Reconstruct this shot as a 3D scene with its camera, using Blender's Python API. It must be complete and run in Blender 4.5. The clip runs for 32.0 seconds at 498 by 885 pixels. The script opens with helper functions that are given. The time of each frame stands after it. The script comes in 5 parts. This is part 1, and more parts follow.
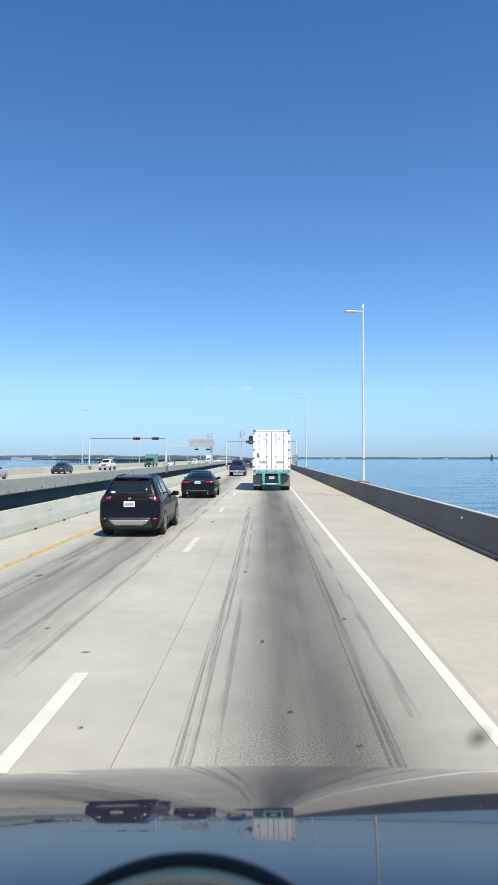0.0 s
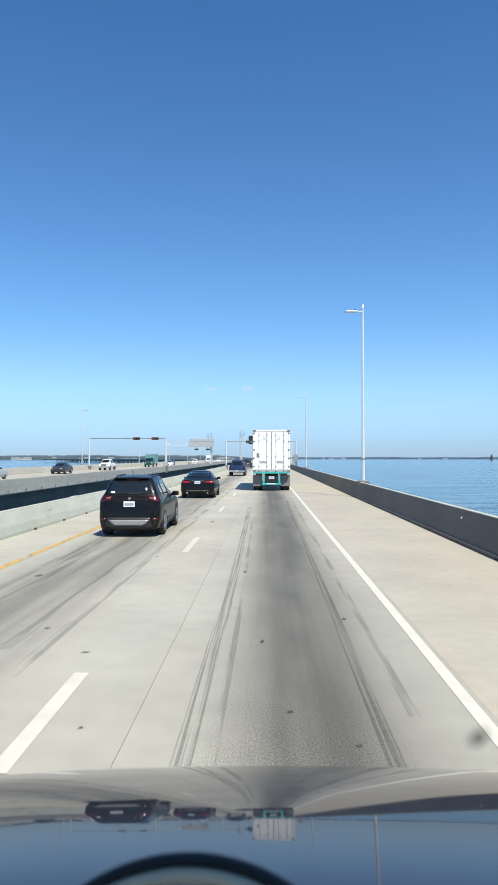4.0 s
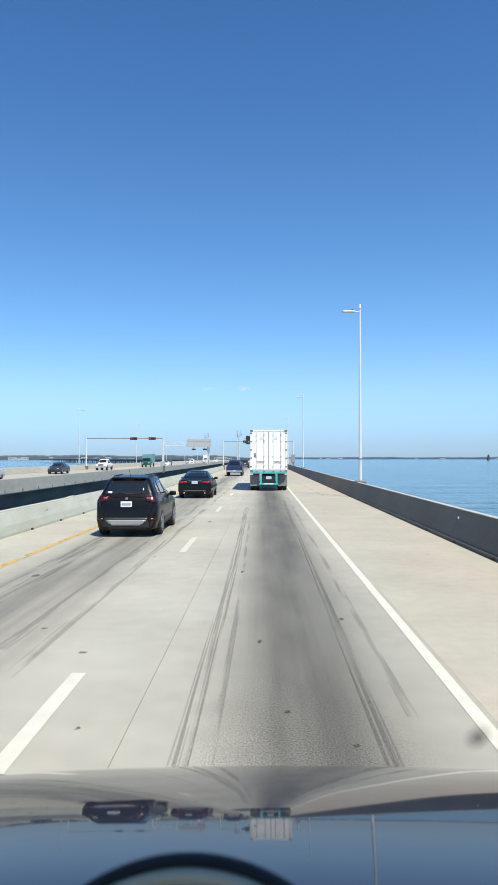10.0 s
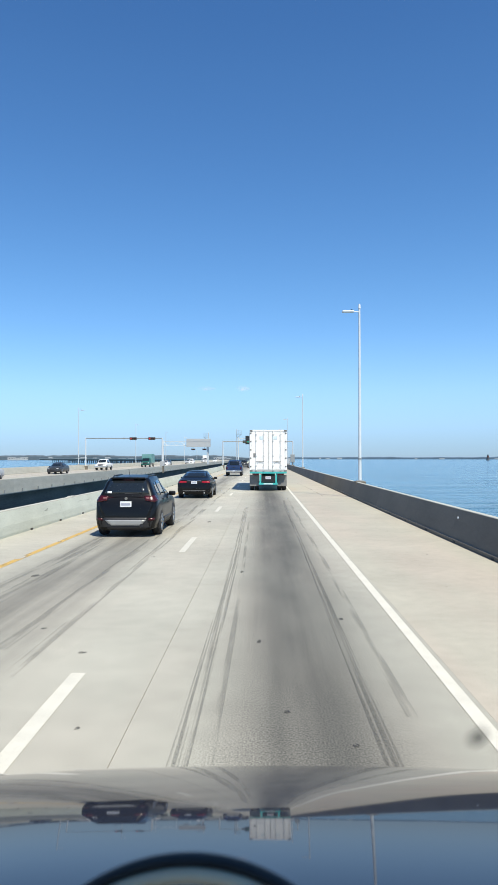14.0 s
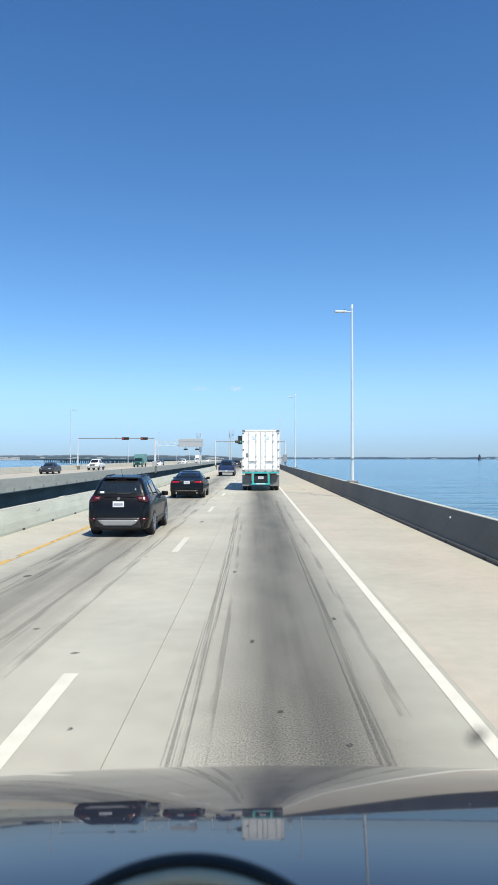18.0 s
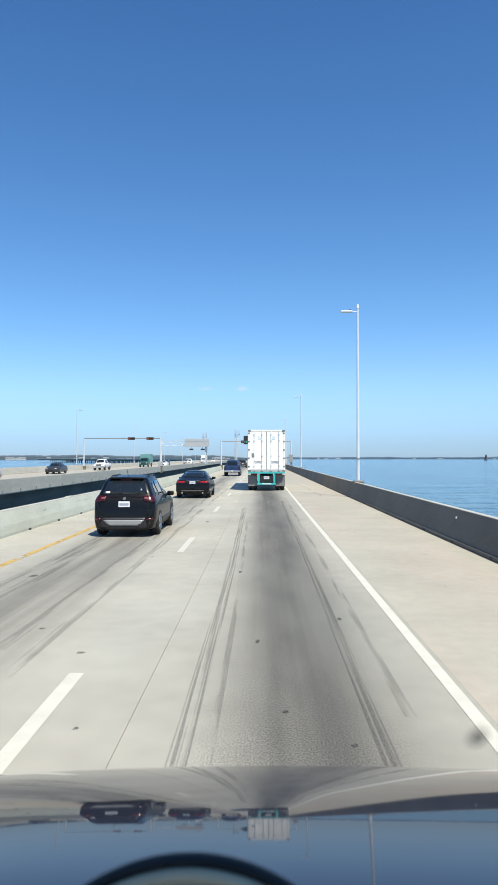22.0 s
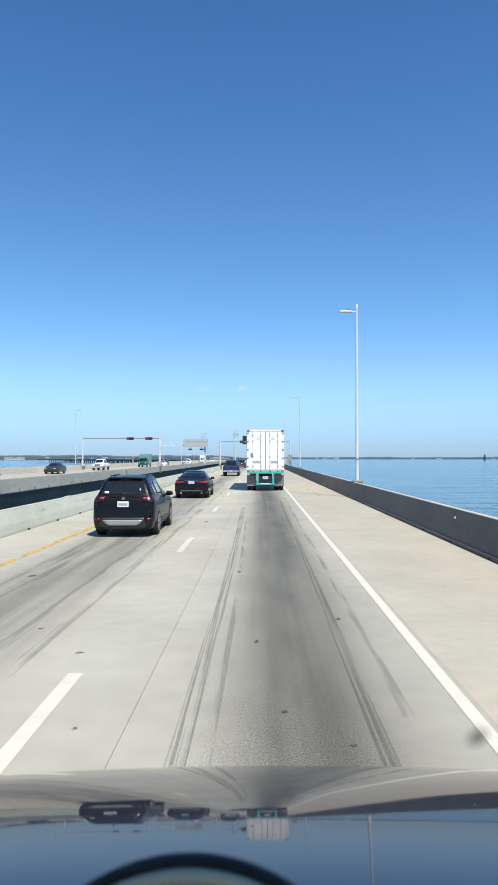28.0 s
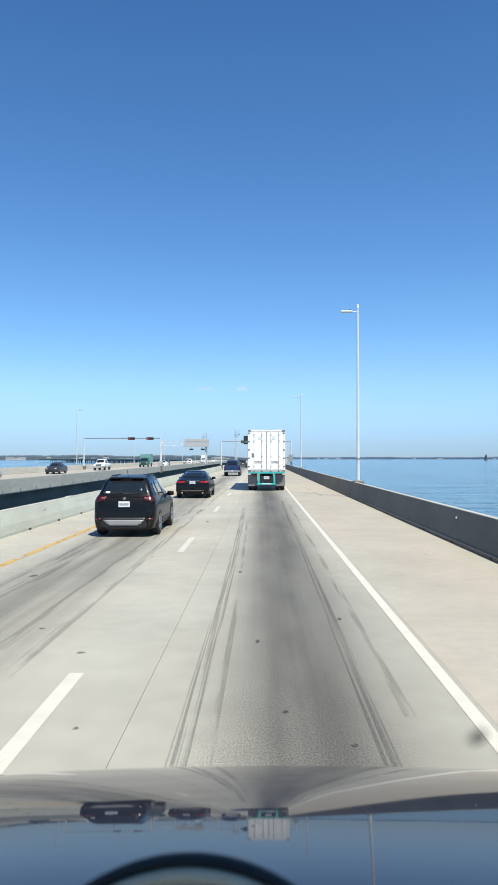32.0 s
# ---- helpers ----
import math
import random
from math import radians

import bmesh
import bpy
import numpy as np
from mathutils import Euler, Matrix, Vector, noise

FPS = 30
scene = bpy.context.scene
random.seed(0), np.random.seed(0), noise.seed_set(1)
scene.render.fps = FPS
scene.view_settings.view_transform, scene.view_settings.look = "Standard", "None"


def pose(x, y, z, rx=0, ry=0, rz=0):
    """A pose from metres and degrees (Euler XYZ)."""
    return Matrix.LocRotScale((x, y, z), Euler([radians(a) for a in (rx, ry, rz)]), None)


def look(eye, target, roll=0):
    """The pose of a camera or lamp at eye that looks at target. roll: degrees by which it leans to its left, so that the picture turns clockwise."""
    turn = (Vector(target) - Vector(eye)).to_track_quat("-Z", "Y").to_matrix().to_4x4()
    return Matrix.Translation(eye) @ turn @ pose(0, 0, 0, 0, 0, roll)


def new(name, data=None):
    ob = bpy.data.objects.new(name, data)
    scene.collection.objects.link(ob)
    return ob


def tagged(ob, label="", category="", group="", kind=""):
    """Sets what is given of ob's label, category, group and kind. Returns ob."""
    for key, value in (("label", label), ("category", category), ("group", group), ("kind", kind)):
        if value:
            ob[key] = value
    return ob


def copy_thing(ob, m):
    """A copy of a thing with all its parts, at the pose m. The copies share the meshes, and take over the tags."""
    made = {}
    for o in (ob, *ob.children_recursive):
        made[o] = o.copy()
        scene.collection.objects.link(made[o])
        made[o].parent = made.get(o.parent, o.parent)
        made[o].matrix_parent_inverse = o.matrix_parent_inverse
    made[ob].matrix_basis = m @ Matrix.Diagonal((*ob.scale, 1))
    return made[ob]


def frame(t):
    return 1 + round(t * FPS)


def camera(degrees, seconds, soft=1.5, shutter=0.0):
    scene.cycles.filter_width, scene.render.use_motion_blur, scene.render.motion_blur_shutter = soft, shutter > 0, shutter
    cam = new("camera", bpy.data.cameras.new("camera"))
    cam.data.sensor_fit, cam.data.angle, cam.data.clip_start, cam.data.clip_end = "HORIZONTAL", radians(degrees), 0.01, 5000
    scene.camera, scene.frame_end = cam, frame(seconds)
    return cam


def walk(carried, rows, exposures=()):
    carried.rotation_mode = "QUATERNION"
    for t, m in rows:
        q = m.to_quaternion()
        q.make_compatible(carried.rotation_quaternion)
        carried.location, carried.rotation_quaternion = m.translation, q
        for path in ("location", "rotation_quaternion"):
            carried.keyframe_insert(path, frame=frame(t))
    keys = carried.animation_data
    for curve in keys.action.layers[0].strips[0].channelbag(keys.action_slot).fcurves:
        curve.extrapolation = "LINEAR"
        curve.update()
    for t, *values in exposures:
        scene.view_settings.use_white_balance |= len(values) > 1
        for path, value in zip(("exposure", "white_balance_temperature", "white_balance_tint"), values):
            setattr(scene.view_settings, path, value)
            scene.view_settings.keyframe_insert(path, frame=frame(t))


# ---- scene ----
# The camera rides in a pickup that keeps its place behind the lorry, so the place is built as it stands
# round that pickup; other traffic, lamps and gantries stand as they do midway.
cam = camera(38.9, 32.0, soft=1.6)
cam.data.dof.use_dof, cam.data.dof.focus_distance, cam.data.dof.aperture_fstop = True, 40.0, 9.0
EYE_Z = 2.18
# seconds, sideways shift in metres, yaw, pitch, roll in degrees
PATH = [
    (0.0, 0.1930, 1.36, 1.24, 0.0), (1.0, 0.1912, 1.22, 1.24, 0.0), (2.0, 0.1918, 1.26, 1.24, 0.0), (3.0, 0.1936, 1.40, 1.24, 0.0), (3.5, 0.1936, 1.40, 1.24, 0.0),
    (5.5, 0.1894, 1.08, 1.24, 0.0), (6.0, 0.1894, 1.08, 1.24, 0.0), (7.0, 0.1894, 1.08, 1.24, 0.0), (8.0, 0.1900, 1.12, 1.24, 0.0), (9.0, 0.1900, 1.12, 1.24, 0.0),
    (10.0, 0.1900, 1.12, 1.24, 0.0), (11.0, 0.1900, 1.12, 1.24, 0.0), (12.0, 0.1900, 1.12, 1.24, 0.0), (13.0, 0.1900, 1.12, 1.24, 0.0), (14.0, 0.1894, 1.08, 1.24, 0.0),
    (14.5, 0.1882, 0.98, 1.24, 0.0), (16.5, 0.1846, 0.71, 1.24, 0.0), (17.0, 0.1828, 0.57, 1.24, 0.0), (18.0, 0.1816, 0.47, 1.24, 0.0), (19.0, 0.1828, 0.57, 1.24, 0.0),
    (20.0, 0.1858, 0.80, 1.24, 0.0), (21.0, 0.1882, 0.98, 1.24, 0.0), (22.0, 0.1876, 0.94, 1.24, 0.0), (23.0, 0.1858, 0.80, 1.24, 0.0), (24.0, 0.1864, 0.85, 1.24, 0.0),
    (25.0, 0.1876, 0.94, 1.24, 0.0), (25.5, 0.1882, 0.98, 1.24, 0.0), (27.5, 0.1864, 0.85, 1.24, 0.0), (28.0, 0.1864, 0.85, 1.24, 0.0), (29.0, 0.1876, 0.94, 1.24, 0.0),
    (30.0, 0.1876, 0.94, 1.24, 0.0), (31.0, 0.1876, 0.94, 1.24, 0.0), (32.0, 0.1876, 0.94, 1.24, 0.0)]
walk(cam, [(t, pose(x, 0, EYE_Z, 90 + pitch, roll, yaw)) for t, x, yaw, pitch, roll in PATH])

# ---- light ----
SUN_TO = Vector((0.33, -0.55, 1.0)).normalized()
world = bpy.data.worlds.new("sky")
scene.world = world
world.use_nodes = True
wn = world.node_tree
sky = wn.nodes.new("ShaderNodeTexSky")
sky.sky_type, sky.sun_disc = "NISHITA", False
sky.sun_elevation = math.asin(SUN_TO.z)
sky.sun_rotation = math.atan2(SUN_TO.x, SUN_TO.y)
sky.altitude, sky.air_density, sky.dust_density, sky.ozone_density = 0, 0.75, 0.0, 5.0
soften = wn.nodes.new("ShaderNodeGamma")
soften.inputs["Gamma"].default_value = 0.80
wn.links.new(sky.outputs[0], soften.inputs["Color"])
# the bay's bluish haze, thinning out smoothly with height
way = wn.nodes.new("ShaderNodeTexCoord")
split = wn.nodes.new("ShaderNodeSeparateXYZ")
wn.links.new(way.outputs["Generated"], split.inputs[0])
height = wn.nodes.new("ShaderNodeMapRange")
height.inputs["From Min"].default_value, height.inputs["From Max"].default_value = 0.0, 0.55
wn.links.new(split.outputs[2], height.inputs[0])
haze = wn.nodes.new("ShaderNodeValToRGB")
haze.color_ramp.interpolation = "B_SPLINE"
ends = haze.color_ramp.elements
ends[0].position, ends[0].color = 0.0, (0.275, 0.365, 0.53, 1)
ends[1].position, ends[1].color = 1.0, (0.62, 0.68, 0.775, 1)
for at, colour in ((0.082, (0.59, 0.64, 0.735, 1)), (0.175, (0.84, 0.855, 0.895, 1)), (0.32, (0.79, 0.86, 0.895, 1)), (0.63, (0.71, 0.78, 0.85, 1)), (0.88, (0.655, 0.715, 0.795, 1))):
    ends.new(at).color = colour
wn.links.new(height.outputs[0], haze.inputs["Fac"])
tint = wn.nodes.new("ShaderNodeMix")
tint.data_type, tint.blend_type = "RGBA", "MULTIPLY"
tint.inputs["Factor"].default_value = 1.0
wn.links.new(soften.outputs[0], tint.inputs["A"])
wn.links.new(haze.outputs["Color"], tint.inputs["B"])
hue = wn.nodes.new("ShaderNodeHueSaturation")
hue.inputs["Saturation"].default_value, hue.inputs["Value"].default_value = 1.19, 1.25
wn.links.new(tint.outputs["Result"], hue.inputs["Color"])
wn.links.new(hue.outputs[0], wn.nodes["Background"].inputs[0])
wn.nodes["Background"].inputs[1].default_value = 0.175
sun = new("sun", bpy.data.lights.new("sun", "SUN"))
sun.data.energy, sun.data.angle, sun.data.color = 4.8, radians(0.53), (1.0, 0.95, 0.81)
sun.matrix_world = look((0, 0, 0), -SUN_TO)
scene.view_settings.exposure = 0.35


# ---- materials ----
def material(name, colour, rough=0.6, metal=0.0, grain=0.08, scale=6.0, bump=0.0, bump_scale=40.0, coat=0.0, stretch=(1, 1, 1), dirt=0.0):
    """A surface with colour variation at two scales and fine relief."""
    m = bpy.data.materials.new(name)
    m.use_nodes = True
    t = m.node_tree
    b = t.nodes["Principled BSDF"]
    b.inputs["Roughness"].default_value, b.inputs["Metallic"].default_value = rough, metal
    b.inputs["Coat Weight"].default_value, b.inputs["Coat Roughness"].default_value = coat, 0.03
    co = t.nodes.new("ShaderNodeTexCoord")
    mp = t.nodes.new("ShaderNodeMapping")
    mp.inputs["Scale"].default_value = stretch
    t.links.new(co.outputs["Object"], mp.inputs[0])
    facs = []
    for s, d in ((scale, 6), (scale * 9, 3)):
        n = t.nodes.new("ShaderNodeTexNoise")
        n.inputs["Scale"].default_value, n.inputs["Detail"].default_value = s, d
        t.links.new(mp.outputs[0], n.inputs["Vector"])
        facs.append(n.outputs["Fac"])
    add = t.nodes.new("ShaderNodeMath")
    add.operation = "MULTIPLY_ADD"
    t.links.new(facs[1], add.inputs[0])
    add.inputs[1].default_value = 0.5
    t.links.new(facs[0], add.inputs[2])
    ramp = t.nodes.new("ShaderNodeMapRange")
    ramp.inputs["From Min"].default_value, ramp.inputs["From Max"].default_value = 0.45, 1.05
    ramp.inputs["To Min"].default_value, ramp.inputs["To Max"].default_value = 1 - grain - dirt, 1 + grain
    t.links.new(add.outputs[0], ramp.inputs[0])
    info = t.nodes.new("ShaderNodeObjectInfo")
    vary = t.nodes.new("ShaderNodeMapRange")
    vary.inputs["To Min"].default_value, vary.inputs["To Max"].default_value = 1 - grain * 0.5, 1 + grain * 0.5
    t.links.new(info.outputs["Random"], vary.inputs[0])
    mul = t.nodes.new("ShaderNodeMath")
    mul.operation = "MULTIPLY"
    t.links.new(ramp.outputs[0], mul.inputs[0])
    t.links.new(vary.outputs[0], mul.inputs[1])
    sc = t.nodes.new("ShaderNodeVectorMath")
    sc.operation = "SCALE"
    sc.inputs[0].default_value = colour
    t.links.new(mul.outputs[0], sc.inputs["Scale"])
    t.links.new(sc.outputs[0], b.inputs["Base Color"])
    if bump:
        n = t.nodes.new("ShaderNodeTexNoise")
        n.inputs["Scale"].default_value, n.inputs["Detail"].default_value = bump_scale, 4
        t.links.new(mp.outputs[0], n.inputs["Vector"])
        bp = t.nodes.new("ShaderNodeBump")
        bp.inputs["Strength"].default_value, bp.inputs["Distance"].default_value = bump, 0.01
        t.links.new(n.outputs["Fac"], bp.inputs["Height"])
        t.links.new(bp.outputs[0], b.inputs["Normal"])
    return m


def glow(name, colour, strength):
    m = material(name, colour, 0.2)
    b = m.node_tree.nodes["Principled BSDF"]
    b.inputs["Emission Color"].default_value = (*colour, 1)
    b.inputs["Emission Strength"].default_value = strength
    return m


def road_surface():
    """Worn pale concrete: polished wheel tracks, an oil-darkened lane middle, aggregate and blotches."""
    m = material("road_concrete", (0.425, 0.408, 0.352), 0.8, grain=0.13, scale=0.35, bump=0.05, bump_scale=170, dirt=0.04)
    t = m.node_tree
    b = t.nodes["Principled BSDF"]
    base = b.inputs["Base Color"].links[0].from_socket
    geo = t.nodes.new("ShaderNodeNewGeometry")
    sep = t.nodes.new("ShaderNodeSeparateXYZ")
    t.links.new(geo.outputs["Position"], sep.inputs[0])

    def node(op, *ins):
        n = t.nodes.new("ShaderNodeMath")
        n.operation = op
        for i, v in enumerate(ins):
            if isinstance(v, (int, float)):
                n.inputs[i].default_value = v
            else:
                t.links.new(v, n.inputs[i])
        return n.outputs[0]

    def streaks(sx, sy, detail=5):
        mp = t.nodes.new("ShaderNodeMapping")
        mp.inputs["Scale"].default_value = (sx, sy, 1)
        t.links.new(geo.outputs["Position"], mp.inputs[0])
        n = t.nodes.new("ShaderNodeTexNoise")
        n.inputs["Scale"].default_value, n.inputs["Detail"].default_value = 1.0, detail
        t.links.new(mp.outputs[0], n.inputs["Vector"])
        return n.outputs["Fac"]

    def band(centre, width):
        """1 in the middle of a strip along the road, 0 outside it."""
        d = node("ABSOLUTE", node("SUBTRACT", sep.outputs[0], centre))
        r = t.nodes.new("ShaderNodeMapRange")
        r.interpolation_type = "SMOOTHSTEP"
        r.inputs["From Min"].default_value, r.inputs["From Max"].default_value = width, width * 0.1
        t.links.new(d, r.inputs[0])
        return r.outputs[0]

    long_streak, fine = streaks(5, 0.04), streaks(115, 80, 5)
    blotch = node("MULTIPLY_ADD", streaks(1.6, 0.5), 1.0, 0.45)
    wear = node("MULTIPLY", node("MULTIPLY", band(0.60, 1.15), blotch), node("MULTIPLY_ADD", long_streak, 1.0, 0.38))
    wear2 = node("MULTIPLY", band(0.75, 2.3), 0.33)
    wear3 = node("MULTIPLY", band(-3.5, 1.6), node("MULTIPLY_ADD", streaks(2.4, 0.09), 1.5, -0.12))
    total = node("ADD", node("ADD", node("MULTIPLY", wear, 0.42), wear2), wear3)
    speck = t.nodes.new("ShaderNodeMapRange")
    speck.inputs["From Min"].default_value, speck.inputs["From Max"].default_value = 0.3, 0.7
    speck.inputs["To Min"].default_value, speck.inputs["To Max"].default_value = 0.74, 1.23
    t.links.new(fine, speck.inputs[0])
    coarse = t.nodes.new("ShaderNodeMapRange")
    coarse.inputs["From Min"].default_value, coarse.inputs["From Max"].default_value = 0.32, 0.68
    coarse.inputs["To Min"].default_value, coarse.inputs["To Max"].default_value = 0.40, 1.60
    t.links.new(streaks(68, 50, 9), coarse.inputs[0])
    grit = t.nodes.new("ShaderNodeMix")
    t.links.new(band(0.5, 1.2), grit.inputs["Factor"])
    t.links.new(speck.outputs[0], grit.inputs["A"])
    t.links.new(coarse.outputs[0], grit.inputs["B"])
    mix = t.nodes.new("ShaderNodeMix")
    mix.data_type, mix.clamp_factor = "RGBA", True
    t.links.new(node("MULTIPLY", node("ADD", total, node("MULTIPLY", band(0.64, 1.15), 0.36)), node("MULTIPLY_ADD", streaks(1.3, 0.14), 0.5, 0.66)), mix.inputs["Factor"])
    t.links.new(base, mix.inputs["A"])
    mix.inputs["B"].default_value = (0.105, 0.101, 0.088, 1)
    sc = t.nodes.new("ShaderNodeVectorMath")
    sc.operation = "SCALE"
    t.links.new(mix.outputs["Result"], sc.inputs[0])
    t.links.new(grit.outputs["Result"], sc.inputs["Scale"])
    t.links.new(sc.outputs[0], b.inputs["Base Color"])
    return m


def patchy(name, colour, cover, sx, sy, rough=0.8, alpha=1.0, gritty=False):
    """A thin worn film (paint, rubber) that lets the surface below show through where it has gone."""
    m = material(name, colour, rough, grain=0.1, scale=3)
    t = m.node_tree
    b = t.nodes["Principled BSDF"]
    co = t.nodes.new("ShaderNodeNewGeometry")
    mp = t.nodes.new("ShaderNodeMapping")
    mp.inputs["Scale"].default_value = (sx, sy, 1)
    t.links.new(co.outputs["Position"], mp.inputs[0])
    n = t.nodes.new("ShaderNodeTexNoise")
    n.inputs["Scale"].default_value, n.inputs["Detail"].default_value = 1.0, 5
    t.links.new(mp.outputs[0], n.inputs["Vector"])
    r = t.nodes.new("ShaderNodeMapRange")
    r.inputs["From Min"].default_value, r.inputs["From Max"].default_value = 0.78 - cover * 0.6, 0.92 - cover * 0.6
    r.inputs["To Max"].default_value = alpha
    t.links.new(n.outputs["Fac"], r.inputs[0])
    out = r.outputs[0]
    if gritty:
        # the film sits on the tops of the aggregate only
        fine = t.nodes.new("ShaderNodeTexNoise")
        fine.inputs["Scale"].default_value, fine.inputs["Detail"].default_value = 95, 4
        t.links.new(co.outputs["Position"], fine.inputs["Vector"])
        top = t.nodes.new("ShaderNodeMapRange")
        top.inputs["From Min"].default_value, top.inputs["From Max"].default_value, top.inputs["To Min"].default_value = 0.34, 0.66, 0.2
        t.links.new(fine.outputs["Fac"], top.inputs[0])
        mul = t.nodes.new("ShaderNodeMath")
        mul.operation = "MULTIPLY"
        t.links.new(out, mul.inputs[0])
        t.links.new(top.outputs[0], mul.inputs[1])
        out = mul.outputs[0]
    t.links.new(out, b.inputs["Alpha"])
    return m


def water_surface():
    m = material("sea_water", (0.055, 0.145, 0.20), 0.10, grain=0.42, scale=0.02)
    t = m.node_tree
    b = t.nodes["Principled BSDF"]
    geo = t.nodes.new("ShaderNodeNewGeometry")
    last = None
    for s, stretch, strength, dist in ((0.35, (0.35, 1, 1), 1.0, 0.7), (1.6, (0.5, 1, 1), 0.8, 0.16), (0.035, (0.25, 1, 1), 0.8, 3.5)):
        mp = t.nodes.new("ShaderNodeMapping")
        mp.inputs["Scale"].default_value = stretch
        t.links.new(geo.outputs["Position"], mp.inputs[0])
        n = t.nodes.new("ShaderNodeTexNoise")
        n.inputs["Scale"].default_value, n.inputs["Detail"].default_value = s, 4
        t.links.new(mp.outputs[0], n.inputs["Vector"])
        bp = t.nodes.new("ShaderNodeBump")
        bp.inputs["Strength"].default_value, bp.inputs["Distance"].default_value = strength, dist
        t.links.new(n.outputs["Fac"], bp.inputs["Height"])
        if last:
            t.links.new(last, bp.inputs["Normal"])
        last = bp.outputs[0]
    t.links.new(last, b.inputs["Normal"])
    return m


def blotched(m, cool, warm, sx=0.55, sy=0.11):
    """Tints a surface in broad blotches drawn out along the road."""
    t = m.node_tree
    b = t.nodes["Principled BSDF"]
    base = b.inputs["Base Color"].links[0].from_socket
    geo = t.nodes.new("ShaderNodeNewGeometry")
    mp = t.nodes.new("ShaderNodeMapping")
    mp.inputs["Scale"].default_value = (sx, sy, 1)
    t.links.new(geo.outputs["Position"], mp.inputs[0])
    n = t.nodes.new("ShaderNodeTexNoise")
    n.inputs["Scale"].default_value, n.inputs["Detail"].default_value = 1.0, 3
    t.links.new(mp.outputs[0], n.inputs["Vector"])
    r = t.nodes.new("ShaderNodeMapRange")
    r.interpolation_type = "SMOOTHSTEP"
    r.inputs["From Min"].default_value, r.inputs["From Max"].default_value = 0.36, 0.64
    t.links.new(n.outputs["Fac"], r.inputs[0])
    tint = t.nodes.new("ShaderNodeMix")
    tint.data_type = "RGBA"
    tint.inputs["A"].default_value, tint.inputs["B"].default_value = (*cool, 1), (*warm, 1)
    t.links.new(r.outputs[0], tint.inputs["Factor"])
    mul = t.nodes.new("ShaderNodeVectorMath")
    mul.operation = "MULTIPLY"
    t.links.new(base, mul.inputs[0])
    t.links.new(tint.outputs["Result"], mul.inputs[1])
    t.links.new(mul.outputs[0], b.inputs["Base Color"])
    return m


M_ROAD = blotched(road_surface(), (1.0, 1.0, 0.965), (1.025, 1.0, 0.965), 0.8, 0.16)
M_SHOULDER = blotched(material("shoulder_concrete", (0.428, 0.398, 0.325), 0.8, grain=0.10, scale=0.5, bump=0.35, bump_scale=35, dirt=0.06), (0.995, 1.0, 0.985), (1.045, 0.995, 0.985))
M_FAR_ROAD = material("far_road_concrete", (0.41, 0.375, 0.315), 0.8, grain=0.12, scale=0.2, stretch=(1, 0.15, 1))
M_BARRIER = material("barrier_concrete", (0.45, 0.438, 0.375), 0.85, grain=0.10, scale=1.2, bump=0.3, bump_scale=25, stretch=(1, 0.5, 2.0), dirt=0.06)
M_MEDIAN = material("median_barrier_concrete", (0.445, 0.468, 0.405), 0.85, grain=0.10, scale=1.2, bump=0.3, bump_scale=25, stretch=(1, 0.5, 2.0), dirt=0.06)
# the right parapet's shade is mixed into this darker barrier tone
M_SHADEDWALL = material("shade_darkened_concrete", (0.172, 0.15, 0.118), 0.85, grain=0.12, scale=0.9, bump=0.3, bump_scale=25, stretch=(1, 0.5, 2.0), dirt=0.08)
# twin girder: darker tone deepens the shade under the deck's overhang
M_DARKWALL = material("shade_toned_girder_concrete", (0.16, 0.158, 0.155), 0.9, grain=0.3, scale=0.6, stretch=(1, 0.3, 2.0), dirt=0.1)
M_DECKSIDE = material("deck_side_concrete", (0.25, 0.245, 0.235), 0.9, grain=0.2, scale=0.5, dirt=0.1)
M_GROUT = material("joint_filler", (0.06, 0.057, 0.053), 0.9)
M_SEAM = material("seam_stain", (0.24, 0.225, 0.2), 0.9)
M_WHITE = patchy("white_road_paint", (0.62, 0.585, 0.49), 0.98, 5, 1.5, 0.55)
M_YELLOW = patchy("yellow_road_paint", (0.56, 0.36, 0.09), 0.78, 5, 1.2, 0.6)
M_RUBBER = patchy("tyre_rubber_film", (0.05, 0.05, 0.05), 0.58, 42, 0.22, 0.8, 0.43, True)
M_RUBBER_FAINT = patchy("faint_tyre_film", (0.07, 0.07, 0.068), 0.58, 9, 0.4, 0.8, 0.31, True)
M_SPOT = patchy("tar_spot", (0.05, 0.048, 0.045), 0.7, 25, 25, 0.8, 0.5)
M_WATER = water_surface()
M_GALV = material("galvanised_steel", (0.62, 0.65, 0.66), 0.55, 0.12, grain=0.1, scale=4, stretch=(1, 1, 0.3))
M_STEEL = material("grey_steel", (0.30, 0.31, 0.31), 0.5, 0.4, grain=0.15, scale=3)
M_BLACK = material("black_plastic", (0.018, 0.018, 0.02), 0.45, grain=0.2)
M_TYRE = material("tyre_rubber", (0.022, 0.022, 0.023), 0.85, grain=0.3, scale=9)
M_ALLOY = material("alloy_wheel", (0.36, 0.37, 0.38), 0.35, 0.85)
M_GLASS = material("tinted_car_glass", (0.012, 0.016, 0.02), 0.05, grain=0.1, coat=0.15)
M_RED = material("red_lamp_lens", (0.05, 0.003, 0.005), 0.25, coat=0.1)
M_PINK = material("pinkish_lamp_lens", (0.24, 0.10, 0.10), 0.2, coat=0.3)
M_BRAKE = glow("lit_brake_lens", (0.30, 0.01, 0.02), 0.05)
